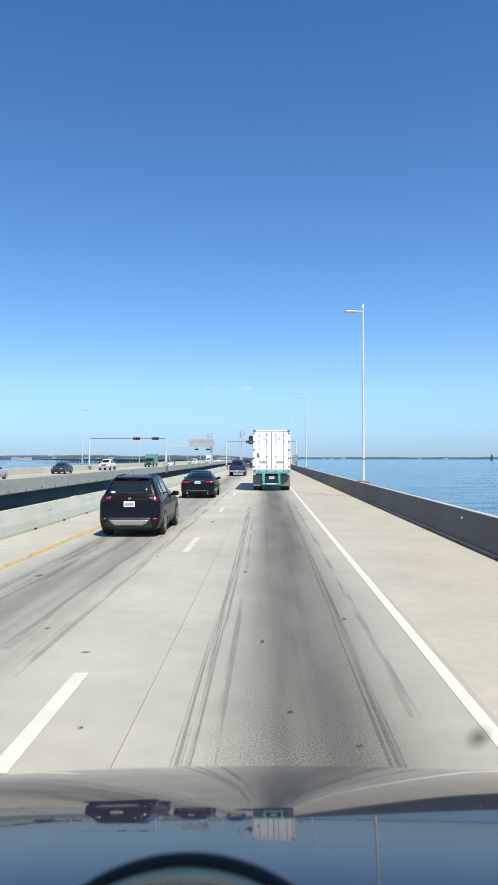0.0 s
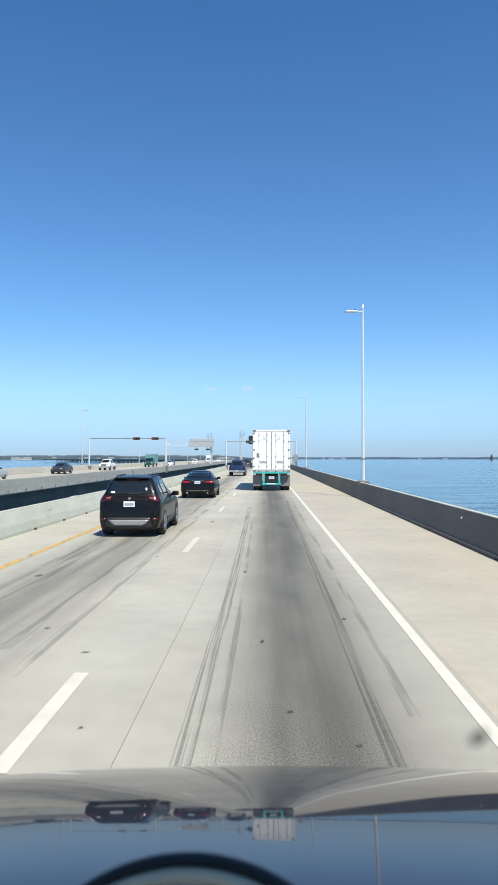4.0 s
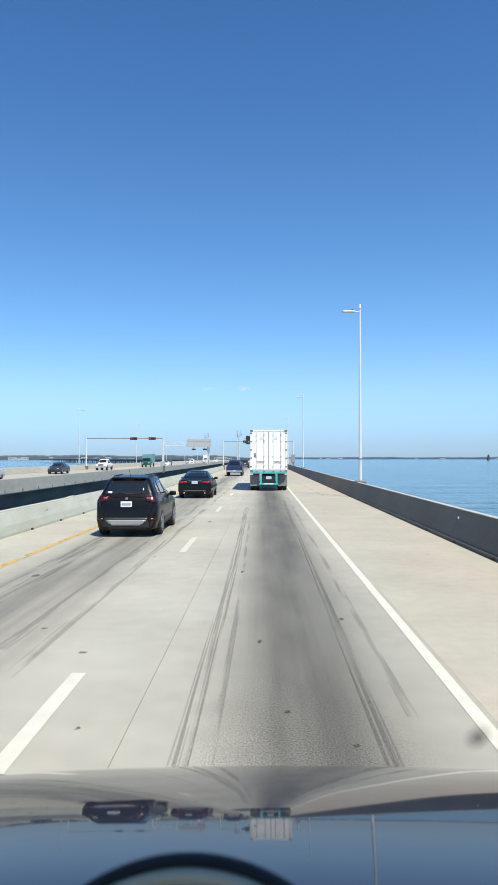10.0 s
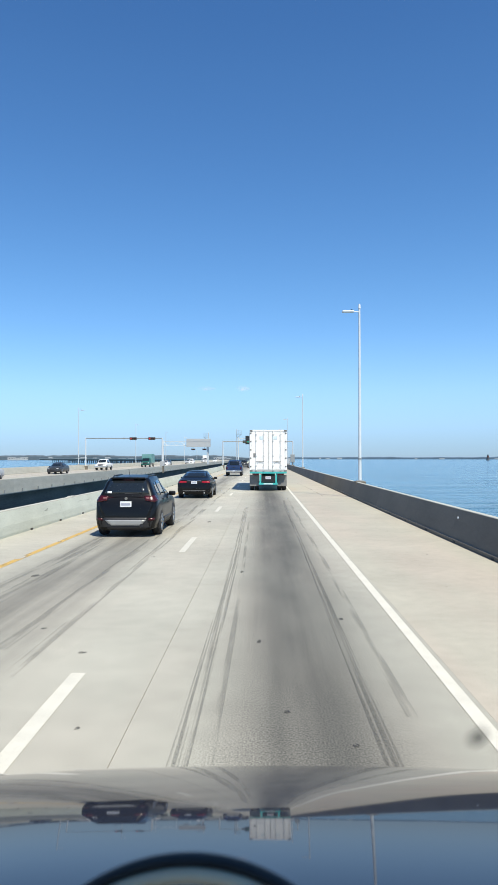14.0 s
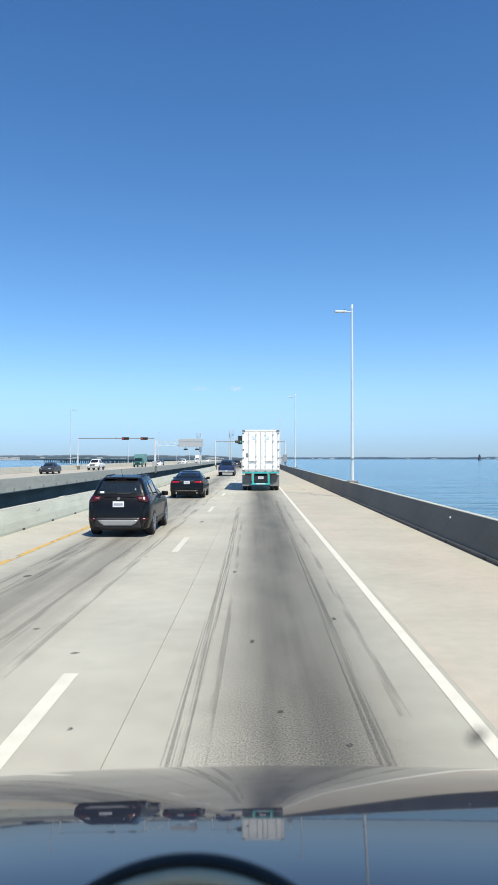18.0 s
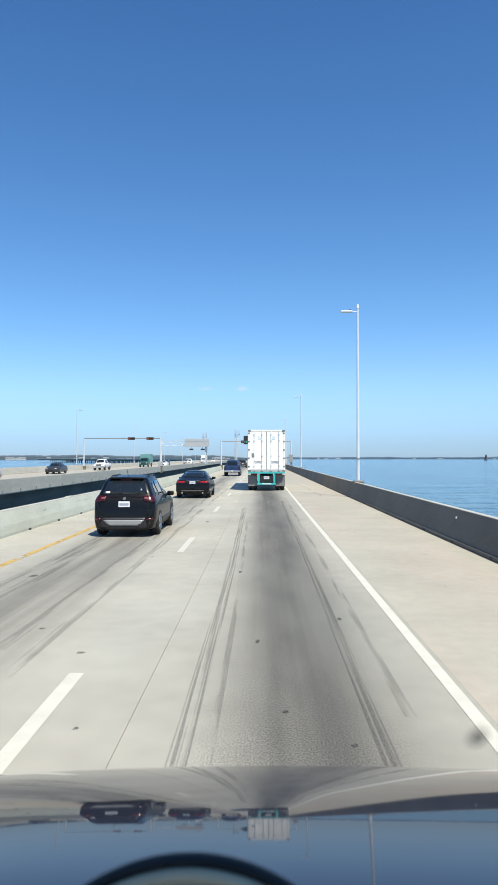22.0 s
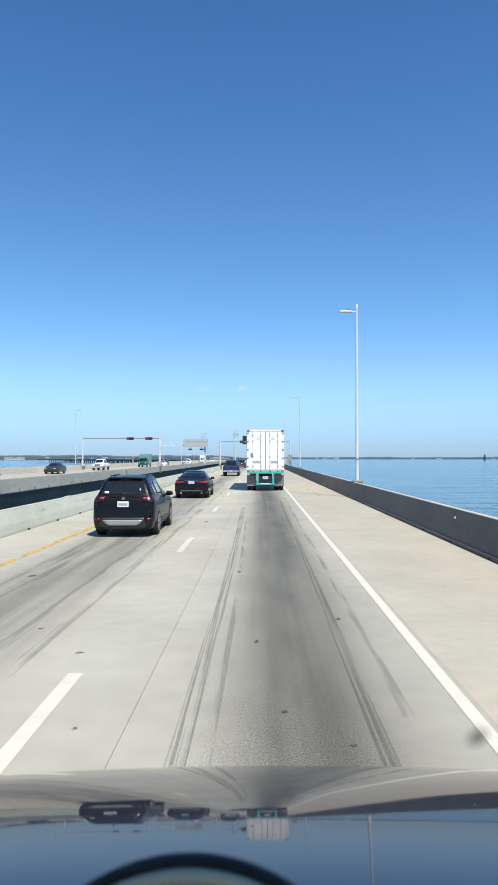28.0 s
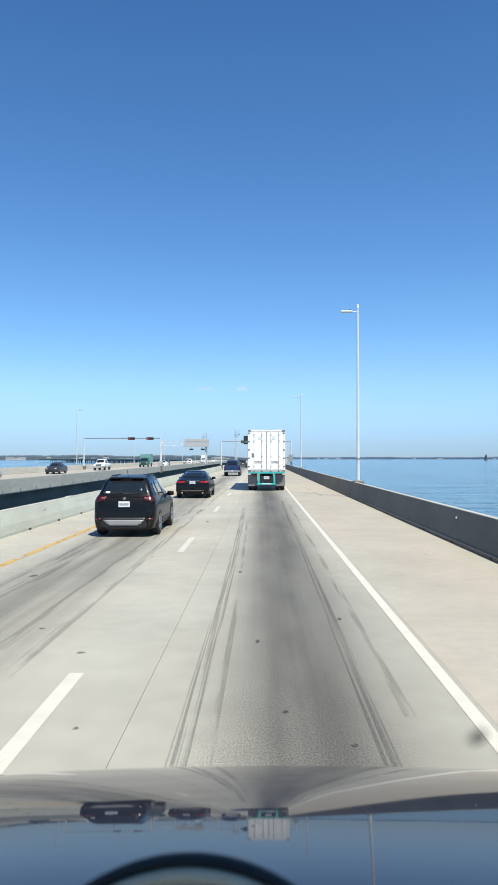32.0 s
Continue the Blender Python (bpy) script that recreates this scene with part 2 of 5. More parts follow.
M_CLEAR = material("clear_lamp_lens", (0.42, 0.42, 0.42), 0.12, coat=0.8)
M_PLATE = material("plate_white", (0.74, 0.75, 0.77), 0.45)
M_PLATE_INK = material("plate_ink", (0.34, 0.36, 0.44), 0.6)
M_SILVER = material("silver_trim", (0.31, 0.31, 0.30), 0.35, 0.3)
M_CHROME = material("chrome", (0.75, 0.76, 0.78), 0.12, 1.0)
M_TRAILER = material("white_container_paint", (0.86, 0.855, 0.825), 0.5, grain=0.05, scale=1.5, stretch=(1, 1, 0.4), dirt=0.05)
M_POST = material("weathered_container_frame", (0.42, 0.43, 0.43), 0.6, grain=0.15, scale=4, dirt=0.1)
M_TEAL = material("teal_chassis_paint", (0.05, 0.42, 0.40), 0.5, grain=0.15, scale=3, dirt=0.05)
M_FLAP = material("grey_mud_flap", (0.19, 0.19, 0.185), 0.8, grain=0.25, scale=4)
M_SIGBLACK = material("signal_black_paint", (0.03, 0.03, 0.033), 0.5)
M_SIGYELLOW = material("signal_yellow_paint", (0.45, 0.28, 0.04), 0.5)
M_GREEN_ON = glow("green_signal_lens", (0.02, 0.55, 0.36), 0.45)
M_RED_ON = glow("red_signal_lens", (0.75, 0.05, 0.03), 0.45)
M_LENS_OFF = material("unlit_signal_lens", (0.16, 0.035, 0.02), 0.3)
M_LENS_PALE = material("pale_unlit_signal_lens", (0.34, 0.33, 0.27), 0.3)
M_SIGNBACK = material("sign_back_aluminium", (0.46, 0.47, 0.465), 0.5, 0.2, grain=0.08)
M_VMS = material("message_board_black", (0.05, 0.055, 0.055), 0.4, grain=0.15)
M_AMBER = glow("amber_diode_text", (0.70, 0.16, 0.04), 0.5)
M_CABINET = material("cabinet_grey_paint", (0.27, 0.28, 0.28), 0.5)
# far tones: distance haze is put into the base colour as blue-grey
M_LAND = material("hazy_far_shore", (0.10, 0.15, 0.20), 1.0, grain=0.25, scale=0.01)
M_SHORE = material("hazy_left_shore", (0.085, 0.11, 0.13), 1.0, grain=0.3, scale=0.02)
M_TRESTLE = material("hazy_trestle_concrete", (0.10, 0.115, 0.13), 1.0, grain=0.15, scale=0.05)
M_HOUSE = material("pale_far_building", (0.36, 0.37, 0.37), 0.9, grain=0.15, scale=0.05)


def paint(name, colour):
    m = material(name, colour, 0.4, 0.0, grain=0.04, scale=2, coat=0.32)
    m.node_tree.nodes["Principled BSDF"].inputs["Specular IOR Level"].default_value = 0.15
    return m


P_BLACK = paint("black_car_paint", (0.004, 0.004, 0.0045))
P_BLUE = paint("blue_car_paint", (0.012, 0.030, 0.085))
P_WHITE = paint("white_car_paint", (0.72, 0.72, 0.71))
P_DARK = paint("dark_grey_car_paint", (0.035, 0.038, 0.042))
P_GREEN = paint("dark_green_cab_paint", (0.02, 0.10, 0.085))
P_SILVER = paint("silver_car_paint", (0.42, 0.43, 0.44))
P_HOOD = material("dark_bonnet_paint", (0.0185, 0.0215, 0.034), 0.035, 0.0, grain=0.08, scale=3, coat=0.0)
P_HOOD.node_tree.nodes["Principled BSDF"].inputs["Specular IOR Level"].default_value = 0.33


# ---- mesh helpers ----
def part(name, bm, mat, parent=None, label="", smooth=False):
    me = bpy.data.meshes.new(name)
    bm.normal_update()
    bm.to_mesh(me)
    bm.free()
    me.materials.append(mat)
    if smooth:
        me.polygons.foreach_set("use_smooth", [True] * len(me.polygons))
    ob = new(name, me)
    if parent:
        ob.parent = parent
    if label:
        ob["label"] = label
    return ob


def share(name, ob, parent, m):
    """Another piece on the same mesh."""
    twin = new(name, ob.data)
    twin.parent = parent
    twin.matrix_basis = m
    return twin


def thing(name, m, label, category, group="", kind=""):
    return tagged(put(new(name), m), label, category, group, kind)


def put(ob, m):
    ob.matrix_basis = m
    return ob


def box(bm, x0, x1, y0, y1, z0, z1, bevel=0.0, m=None):
    g = bmesh.ops.create_cube(bm, size=1.0)
    vs = g["verts"]
    for v in vs:
        v.co = Vector(((x0 + x1) / 2 + v.co.x * (x1 - x0), (y0 + y1) / 2 + v.co.y * (y1 - y0), (z0 + z1) / 2 + v.co.z * (z1 - z0)))
        if m:
            v.co = m @ v.co
    if bevel:
        es = list({e for v in vs for e in v.link_edges})
        bmesh.ops.bevel(bm, geom=es, offset=bevel, segments=2, affect="EDGES", profile=0.6)
    return bm


def boxed(*a, **k):
    return box(bmesh.new(), *a, **k)


def rod(bm, a, b, r0, r1=None, n=12):
    """A round bar from a to b, tapering from r0 to r1."""
    a, b = Vector(a), Vector(b)
    r1 = r0 if r1 is None else r1
    q = (b - a).to_track_quat("Z", "Y")
    rings = [[bm.verts.new(c + q @ Vector((r * math.cos(i * math.tau / n), r * math.sin(i * math.tau / n), 0))) for i in range(n)]
             for c, r in ((a.lerp(b, f), r0 + (r1 - r0) * f) for f in (0.0, 0.004, 0.996, 1.0))]
    for p, q in zip(rings, rings[1:]):
        for i in range(n):
            bm.faces.new((p[i], p[(i + 1) % n], q[(i + 1) % n], q[i]))
    bm.faces.new(rings[0][::-1])
    bm.faces.new(rings[-1])
    return bm


def lathe(bm, profile, n=28, axis="X", at=(0, 0, 0)):
    """Turns (along, radius) pairs about an axis through at."""
    at = Vector(at)
    rings = []
    for u, r in profile:
        ring = []
        for i in range(n):
            c, s = r * math.cos(i * math.tau / n), r * math.sin(i * math.tau / n)
            ring.append(bm.verts.new(at + (Vector((u, c, s)) if axis == "X" else Vector((c, u, s)) if axis == "Y" else Vector((c, s, u)))))
        rings.append(ring)
    for p, q in zip(rings, rings[1:]):
        for i in range(n):
            bm.faces.new((p[i], p[(i + 1) % n], q[(i + 1) % n], q[i]))
    bm.faces.new(rings[0][::-1])
    bm.faces.new(rings[-1])
    bmesh.ops.recalc_face_normals(bm, faces=bm.faces)
    return bm


def sweep(bm, outline, ys, shift=lambda y: 0.0, lift=lambda y: 0.0):
    """Draws an (x, z) outline along the road."""
    rings = [[bm.verts.new((x + shift(y), y, z + lift(y))) for x, z in outline] for y in ys]
    n = len(outline)
    for p, q in zip(rings, rings[1:]):
        for i in range(n):
            bm.faces.new((p[i], p[(i + 1) % n], q[(i + 1) % n], q[i]))
    bm.faces.new(rings[0][::-1])
    bm.faces.new(rings[-1])
    bmesh.ops.recalc_face_normals(bm, faces=bm.faces)
    return bm


def strip(bm, x0, x1, y0, y1, z, steps=1, shift=lambda y: 0.0):
    rows = [[bm.verts.new((x + shift(y), y, z)) for x in (x0, x1)] for y in [y0 + (y1 - y0) * i / steps for i in range(steps + 1)]]
    for p, q in zip(rows, rows[1:]):
        bm.faces.new((p[0], p[1], q[1], q[0]))
    return bm


# ---- the plan ----
LINE_R, DASH_X, LINE_L = 2.00, -1.67, -5.05
WALL_R, WALL_L = 5.09, -6.79
OPP_NEAR, OPP_FAR = -17.8, -31.0
SEA = -7.0
FAR_END = 1500.0


def bend(y):
    """How far the causeway has swung aside at y."""
    return -4.2e-4 * (y - 470) ** 2 if y > 470 else 0.0


def opp_z(x):
    """The height of the other carriageway, which is banked."""
    return -0.12 + (OPP_NEAR - x) / (OPP_NEAR - OPP_FAR) * 0.22


FAR_YS = [220 + 40 * i for i in range(int((FAR_END - 220) / 40) + 1)]

# ---- sea and shores ----
bm = bmesh.new()
bmesh.ops.create_circle(bm, cap_ends=True, radius=4900, segments=96)
for v in bm.verts:
    v.co.z = SEA
tagged(part("water", bm, M_WATER), "calm blue bay water rippled under open sky", "water", kind="structure")


def shore(name, mat, label, radius, a0, a1, low, high, seed, rough):
    """A low wooded strip along the horizon."""
    bm = bmesh.new()
    n = 220
    rows = []
    for i in range(n + 1):
        a = radians(a0 + (a1 - a0) * i / n)
        taper = min(1, i / 12, (n - i) / 12)
        h = (low + (high - low) * (0.5 + 0.5 * noise.noise((i * rough, seed, 0))) * (0.75 + 0.5 * noise.noise((i * rough * 5, seed, 3)))) * taper
        rows.append([bm.verts.new((r * math.sin(a), r * math.cos(a), z)) for r, z in ((radius, SEA - 1), (radius, SEA + max(h * 0.75, 1)), (radius + 60, SEA + max(h, 1.2)), (radius + 400, SEA - 1))])
    for p, q in zip(rows, rows[1:]):
        for i in range(3):
            bm.faces.new((p[i], q[i], q[i + 1], p[i + 1]))
    return tagged(part(name, bm, mat), label, "shore", kind="structure")


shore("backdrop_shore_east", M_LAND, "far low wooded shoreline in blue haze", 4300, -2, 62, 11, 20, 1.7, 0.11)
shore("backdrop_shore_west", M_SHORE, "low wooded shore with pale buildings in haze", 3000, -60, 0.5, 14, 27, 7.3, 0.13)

rng = random.Random(4)
for i in range(26):
    a = radians(rng.uniform(-20, -1.5))
    r = rng.uniform(2600, 2850)
    w, h = rng.uniform(8, 30), rng.uniform(5, 11)
    ob = part("far_building", boxed(-w / 2, w / 2, -9, 9, 0, h, 0.4), M_HOUSE)
    for k in range(int(w / 9)):
        x = -w / 2 + 5 + k * 9
        part("window", boxed(x, x + 4, -9.3, -9.0, h * 0.45, h * 0.75), M_TRESTLE, ob)
    tagged(put(ob, pose(r * math.sin(a), r * math.cos(a), SEA + 1, 0, 0, -math.degrees(a))), "pale low waterfront building across the bay", "building", "buildings on the west shore")

for i in range(16):
    a = radians(rng.uniform(1.5, 24))
    w, h = rng.uniform(10, 32), rng.uniform(4, 9)
    ob = part("far_building", boxed(-w / 2, w / 2, -9, 9, 0, h, 0.4), M_HOUSE)
    tagged(put(ob, pose(4230 * math.sin(a), 4230 * math.cos(a), SEA + 1, 0, 0, -math.degrees(a))), "pale building on the far eastern shoreline", "building", "buildings on the east shore")

# ---- the driven carriageway ----
road = tagged(new("road"), "pale worn concrete bridge roadway with darkened wheel tracks", "road", kind="structure")
SLABS = [(-60.0, -12.4), (-12.38, 29.6), (29.62, 71.6), (71.62, 113.6), (113.62, 155.6), (155.62, 220.0)]
for y0, y1 in SLABS:
    for name, x0, x1, mat in (("left_slab", WALL_L - 0.5, -0.902, M_ROAD), ("right_slab", -0.895, LINE_R + 0.12, M_ROAD), ("shoulder_slab", LINE_R + 0.1215, WALL_R + 0.6, M_SHOULDER)):
        part(name, boxed(x0, x1, y0, y1, -0.30, 0.0, 0.0), mat, road)
part("joint_bed", boxed(WALL_L - 0.4, WALL_R + 0.5, -60, 220, -0.5, -0.008), M_SEAM, road)
bm = sweep(bmesh.new(), [(WALL_L - 0.5, -0.3), (WALL_R + 0.6, -0.3), (WALL_R + 0.6, 0), (WALL_L - 0.5, 0)], FAR_YS, bend)
part("far_roadway", bm, M_FAR_ROAD, road)
bm = sweep(bmesh.new(), [(WALL_L - 0.5, -1.4), (WALL_R + 0.6, -1.4), (WALL_R + 0.6, -0.5), (WALL_L - 0.5, -0.5)], [-60, 200] + FAR_YS, bend)
part("deck_girder", bm, M_DECKSIDE, road)

# painted lines
lines = tagged(new("lane_markings"), "white and yellow painted lane lines on concrete", "road marking", kind="structure")
part("edge_line", strip(bmesh.new(), LINE_R - 0.065, LINE_R + 0.065, -60, 470, 0.004, 60), M_WHITE, lines, "solid white edge line")
part("median_line", strip(bmesh.new(), LINE_L - 0.075, LINE_L + 0.075, -60, 470, 0.004, 60), M_YELLOW, lines, "worn yellow edge line")
first = None
for k in range(-5, 30):
    y = 7.15 + 12.19 * k - 3.05
    m = pose(DASH_X, y, 0.004)
    if first is None:
        first = put(part("lane_dash", strip(bmesh.new(), -0.075, 0.075, 0, 3.05, 0), M_WHITE, lines), m)
    else:
        share("lane_dash", first, lines, m)

# tyre marks burnt and worn into the lanes
marks = tagged(new("tyre_marks"), "dark rubber skid streaks along the lanes", "tyre marks", kind="structure")
for x0, w, y0, y1, drift, mat in (
        (-0.42, 0.17, 4, 31, -0.05, M_RUBBER), (-0.20, 0.07, 4, 24, -0.03, M_RUBBER_FAINT), (1.12, 0.13, 4, 36, 0.18, M_RUBBER),
        (1.45, 0.10, 6, 38, 0.12, M_RUBBER_FAINT), (-4.30, 0.20, 9, 33, 0.35, M_RUBBER_FAINT), (-2.80, 0.20, 8, 48, 0.25, M_RUBBER_FAINT),
        (-2.36, 0.17, 7, 50, 0.3, M_RUBBER_FAINT), (-3.9, 0.32, 8, 19, -0.1, M_RUBBER_FAINT), (3.6, 0.12, 40, 60, -0.4, M_RUBBER_FAINT)):
    bm = bmesh.new()
    n = 14
    rows = []
    for i in range(n + 1):
        f = i / n
        y, x = y0 + (y1 - y0) * f, x0 + drift * f * f + 0.03 * math.sin(5 * f)
        ww = w * (0.92 + 0.08 * math.sin(9 * f + x0))
        rows.append([bm.verts.new((x + s * ww / 2, y, 0.003)) for s in (-1, 1)])
    for p, q in zip(rows, rows[1:]):
        bm.faces.new((p[0], p[1], q[1], q[0]))
    part("tyre_mark", bm, mat, marks)

# small dark scraps and tar spots on the concrete
rng = random.Random(11)
for x, y, w, ln in ((-1.83, 7.9, 0.12, 0.05), (-1.3, 5.7, 0.05, 0.04), (-2.6, 9.0, 0.08, 0.05), (-1.62, 24.0, 0.16, 0.25), (0.4, 6.1, 0.07, 0.05), (0.15, 8.4, 0.06, 0.10), (0.9, 5.4, 0.06, 0.05), (1.25, 9.6, 0.07, 0.08), (3.3, 12.0, 0.04, 0.04),
                    (4.1, 8.6, 0.03, 0.03), (-0.2, 13.5, 0.07, 0.16), (-2.2, 15.5, 0.09, 0.07), (-4.0, 13.0, 0.14, 0.18), (2.9, 20.5, 0.06, 0.05), (3.9, 16.0, 0.04, 0.04)):
    bm = bmesh.new()
    n = 11
    bm.faces.new([bm.verts.new((x + w * rng.uniform(0.6, 1) * math.cos(k * math.tau / n) * 0.6, y + ln * rng.uniform(0.6, 1) * math.sin(k * math.tau / n), 0.0035)) for k in range(n)])
    part("tar_spot", bm, M_SPOT, marks)


# ---- barriers ----
def barrier_outline(face, side, z0=0.0, steep=False, tall=0.83, foot=0.9):
    """Safety-shape wall: face is its foot towards the traffic, side the way its back lies. A steep one rises from a small toe."""
    if steep:
        pts = ((0, 0), (0.0, 0.09), (0.05, 0.105), (0.25, 0.80), (0.262, 0.83), (0.40, 0.83), (0.42, 0.80), (0.46, -0.9), (0.30, -0.9), (0.0, -0.9))
        return [(face + side * x, z0 + z) for x, z in pts]
    pts = ((0, 0), (0, 0.075), (0.055, 0.30), (0.19, 0.80), (0.205, 0.83), (0.40, 0.83), (0.42, 0.80), (0.44, -foot), (0.30, -foot), (0.0, -foot))
    return [(face + side * x, z0 + (z * tall / 0.83 if z > 0.3 else z)) for x, z in pts]


def barrier(name, face, side, z0, mat, label, piece, y_from=-60.6, y_to=220.0, steep=False, tall=0.83, foot=0.9):
    wall = tagged(new(name), label, "barrier", kind="structure")
    first = None
    y = y_from
    while y < y_to:
        m = pose(0, y, 0)
        if first is None:
            bm = sweep(bmesh.new(), barrier_outline(face, side, z0, steep, tall, foot), [0.003, piece - 0.003])
            first = put(part("barrier_section", bm, mat, wall), m)
        else:
            share("barrier_section", first, wall, m)
        y += piece
    inner = 0.255 if steep else 0.20
    # added pale strip that colours the wall's top edge as sunlit
    caps = [(face + side * x, z0 + tall + z) for x, z in ((inner, 0.002), (0.41, 0.002), (0.40, 0.016), (inner + 0.01, 0.016))]
    part("coping", sweep(bmesh.new(), caps, [y_from, y] + [v for v in FAR_YS if v > y + 5], bend), M_BARRIER, wall)
    part("far_barrier", sweep(bmesh.new(), barrier_outline(face, side, z0, steep, tall, foot), [y] + [v for v in FAR_YS if v > y + 5], bend), mat, wall)
    return wall


wall_r = barrier("barrier_right", WALL_R, 1, 0, M_SHADEDWALL, "long grey concrete bridge parapet in shade", 6.1, steep=True)
wall_l = barrier("barrier_left", WALL_L, -1, 0, M_MEDIAN, "sunlit pale concrete safety barrier along the median", 6.1, tall=0.68)
# drain slots and small reflectors along the feet and tops
first = None
for k in range(36):
    y = 6.0 + 3.05 * k
    for wall, x in ((wall_l, WALL_L), (wall_r, WALL_R - 0.004)):
        m = pose(x, y, 0)
        if first is None:
            first = put(part("drain_slot", boxed(-0.01, 0.03, -0.09, 0.09, 0.004, 0.06, 0.008), M_GROUT, wall), m)
        else:
            share("drain_slot", first, wall, m)
part("gutter_dirt", strip(bmesh.new(), WALL_R - 0.045, WALL_R + 0.01, -20, 220, 0.0042, 40), patchy("gutter_dirt", (0.07, 0.066, 0.06), 0.85, 6, 0.6), wall_r, "dark grit line along the foot")
part("reflector", boxed(WALL_R + 0.165, WALL_R + 0.205, 18.42, 18.48, 0.60, 0.65, 0.008), M_PLATE, wall_r, "small white reflector")
for y, z, ln, up in ((17.0, 0.36, 1.6, 0.10), (22.5, 0.32, 0.9, 0.22), (27.0, 0.46, 2.4, 0.05), (36.0, 0.36, 1.3, 0.18)):
    bm = bmesh.new()
    rows = []
    for i in range(9):
        f = i / 8
        zz = z + up * f + 0.03 * math.sin(7 * f)
        x = WALL_L - 0.055 - (zz - 0.30) * 0.38 + 0.008
        rows.append([bm.verts.new((x - dz * 0.38, y + ln * f, zz + dz)) for dz in (0.0, 0.05 * (1 - abs(2 * f - 1)) + 0.01)])
    for p, q in zip(rows, rows[1:]):
        bm.faces.new((p[0], q[0], q[1], p[1]))
    part("scuff_mark", bm, M_RUBBER, wall_l, "dark tyre scuff")
for y in (14.5, 26.5, 33.0):
    part("cap_repair", boxed(WALL_L - 0.39, WALL_L - 0.22, y, y + 0.6, 0.675, 0.725, 0.02), M_BARRIER, wall_l)

# ---- the other carriageway ----
opp = tagged(new("opposite_road"), "banked pale concrete carriageway of the twin bridge", "road", kind="structure")
ys = [-60, 60, 140] + FAR_YS
bm = sweep(bmesh.new(), [(OPP_NEAR + 0.42, opp_z(OPP_NEAR) - 0.22), (OPP_NEAR + 0.42, opp_z(OPP_NEAR) - 0.02), (OPP_FAR, opp_z(OPP_FAR)), (OPP_FAR, opp_z(OPP_FAR) - 0.22)], ys, bend)
part("roadway", bm, M_FAR_ROAD, opp)
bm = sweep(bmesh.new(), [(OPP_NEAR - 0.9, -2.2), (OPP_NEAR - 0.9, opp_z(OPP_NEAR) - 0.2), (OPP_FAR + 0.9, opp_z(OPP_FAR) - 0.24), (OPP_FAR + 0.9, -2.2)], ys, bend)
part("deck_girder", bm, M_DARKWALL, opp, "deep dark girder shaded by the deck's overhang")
for x, z in ((OPP_NEAR - 2.0, 0), (OPP_FAR + 3.0, 0)):
    bm = bmesh.new()
    rows = [[bm.verts.new((x + s, y, opp_z(x + s) + 0.006)) for s in (-0.09, 0.09)] for y in range(-20, 470, 35)]
    for p, q in zip(rows, rows[1:]):
        bm.faces.new((p[0], p[1], q[1], q[0]))
    part("edge_line", bm, M_WHITE, opp)
wall_on = barrier("barrier_opposite_near", OPP_NEAR, 1, opp_z(OPP_NEAR), M_BARRIER, "pale concrete parapet of the twin bridge over a dark girder", 12.2, -48, foot=0.16)
wall_of = barrier("barrier_opposite_far", OPP_FAR, -1, opp_z(OPP_FAR), M_BARRIER, "sunlit far parapet of the twin bridge", 12.2, -48)
first = None
for k in range(46):
    y = 26 + 3.6 * k
    m = pose(OPP_NEAR + 0.50, y, opp_z(OPP_NEAR) - 0.10)
    if first is None:
        first = put(part("anchor_post", boxed(-0.03, 0.03, -0.05, 0.05, 0, 0.20, 0.01), M_STEEL, wall_on), m)
    else:
        share("anchor_post", first, wall_on, m)

# trestle bents below both decks
trestle = tagged(new("trestle"), "dark concrete pile bents under the curving causeway", "bridge piers", kind="structure")
first = None
for k in range(90):
    y = -20 + 16.5 * k
    for x0, x1 in ((WALL_L - 0.3, WALL_R + 0.4), (OPP_FAR, OPP_NEAR)):
        if first is None:
            bm = boxed(-0.6, 12.4, -0.6, 0.6, -2.3, -1.4)
            for px in (0.3, 4, 7.8, 11.5):
                box(bm, px - 0.4, px + 0.4, -0.4, 0.4, SEA - 1, -2.3)
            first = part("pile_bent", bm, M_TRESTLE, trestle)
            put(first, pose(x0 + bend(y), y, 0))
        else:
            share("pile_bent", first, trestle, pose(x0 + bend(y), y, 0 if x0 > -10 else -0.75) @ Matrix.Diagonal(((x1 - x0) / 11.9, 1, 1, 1)))


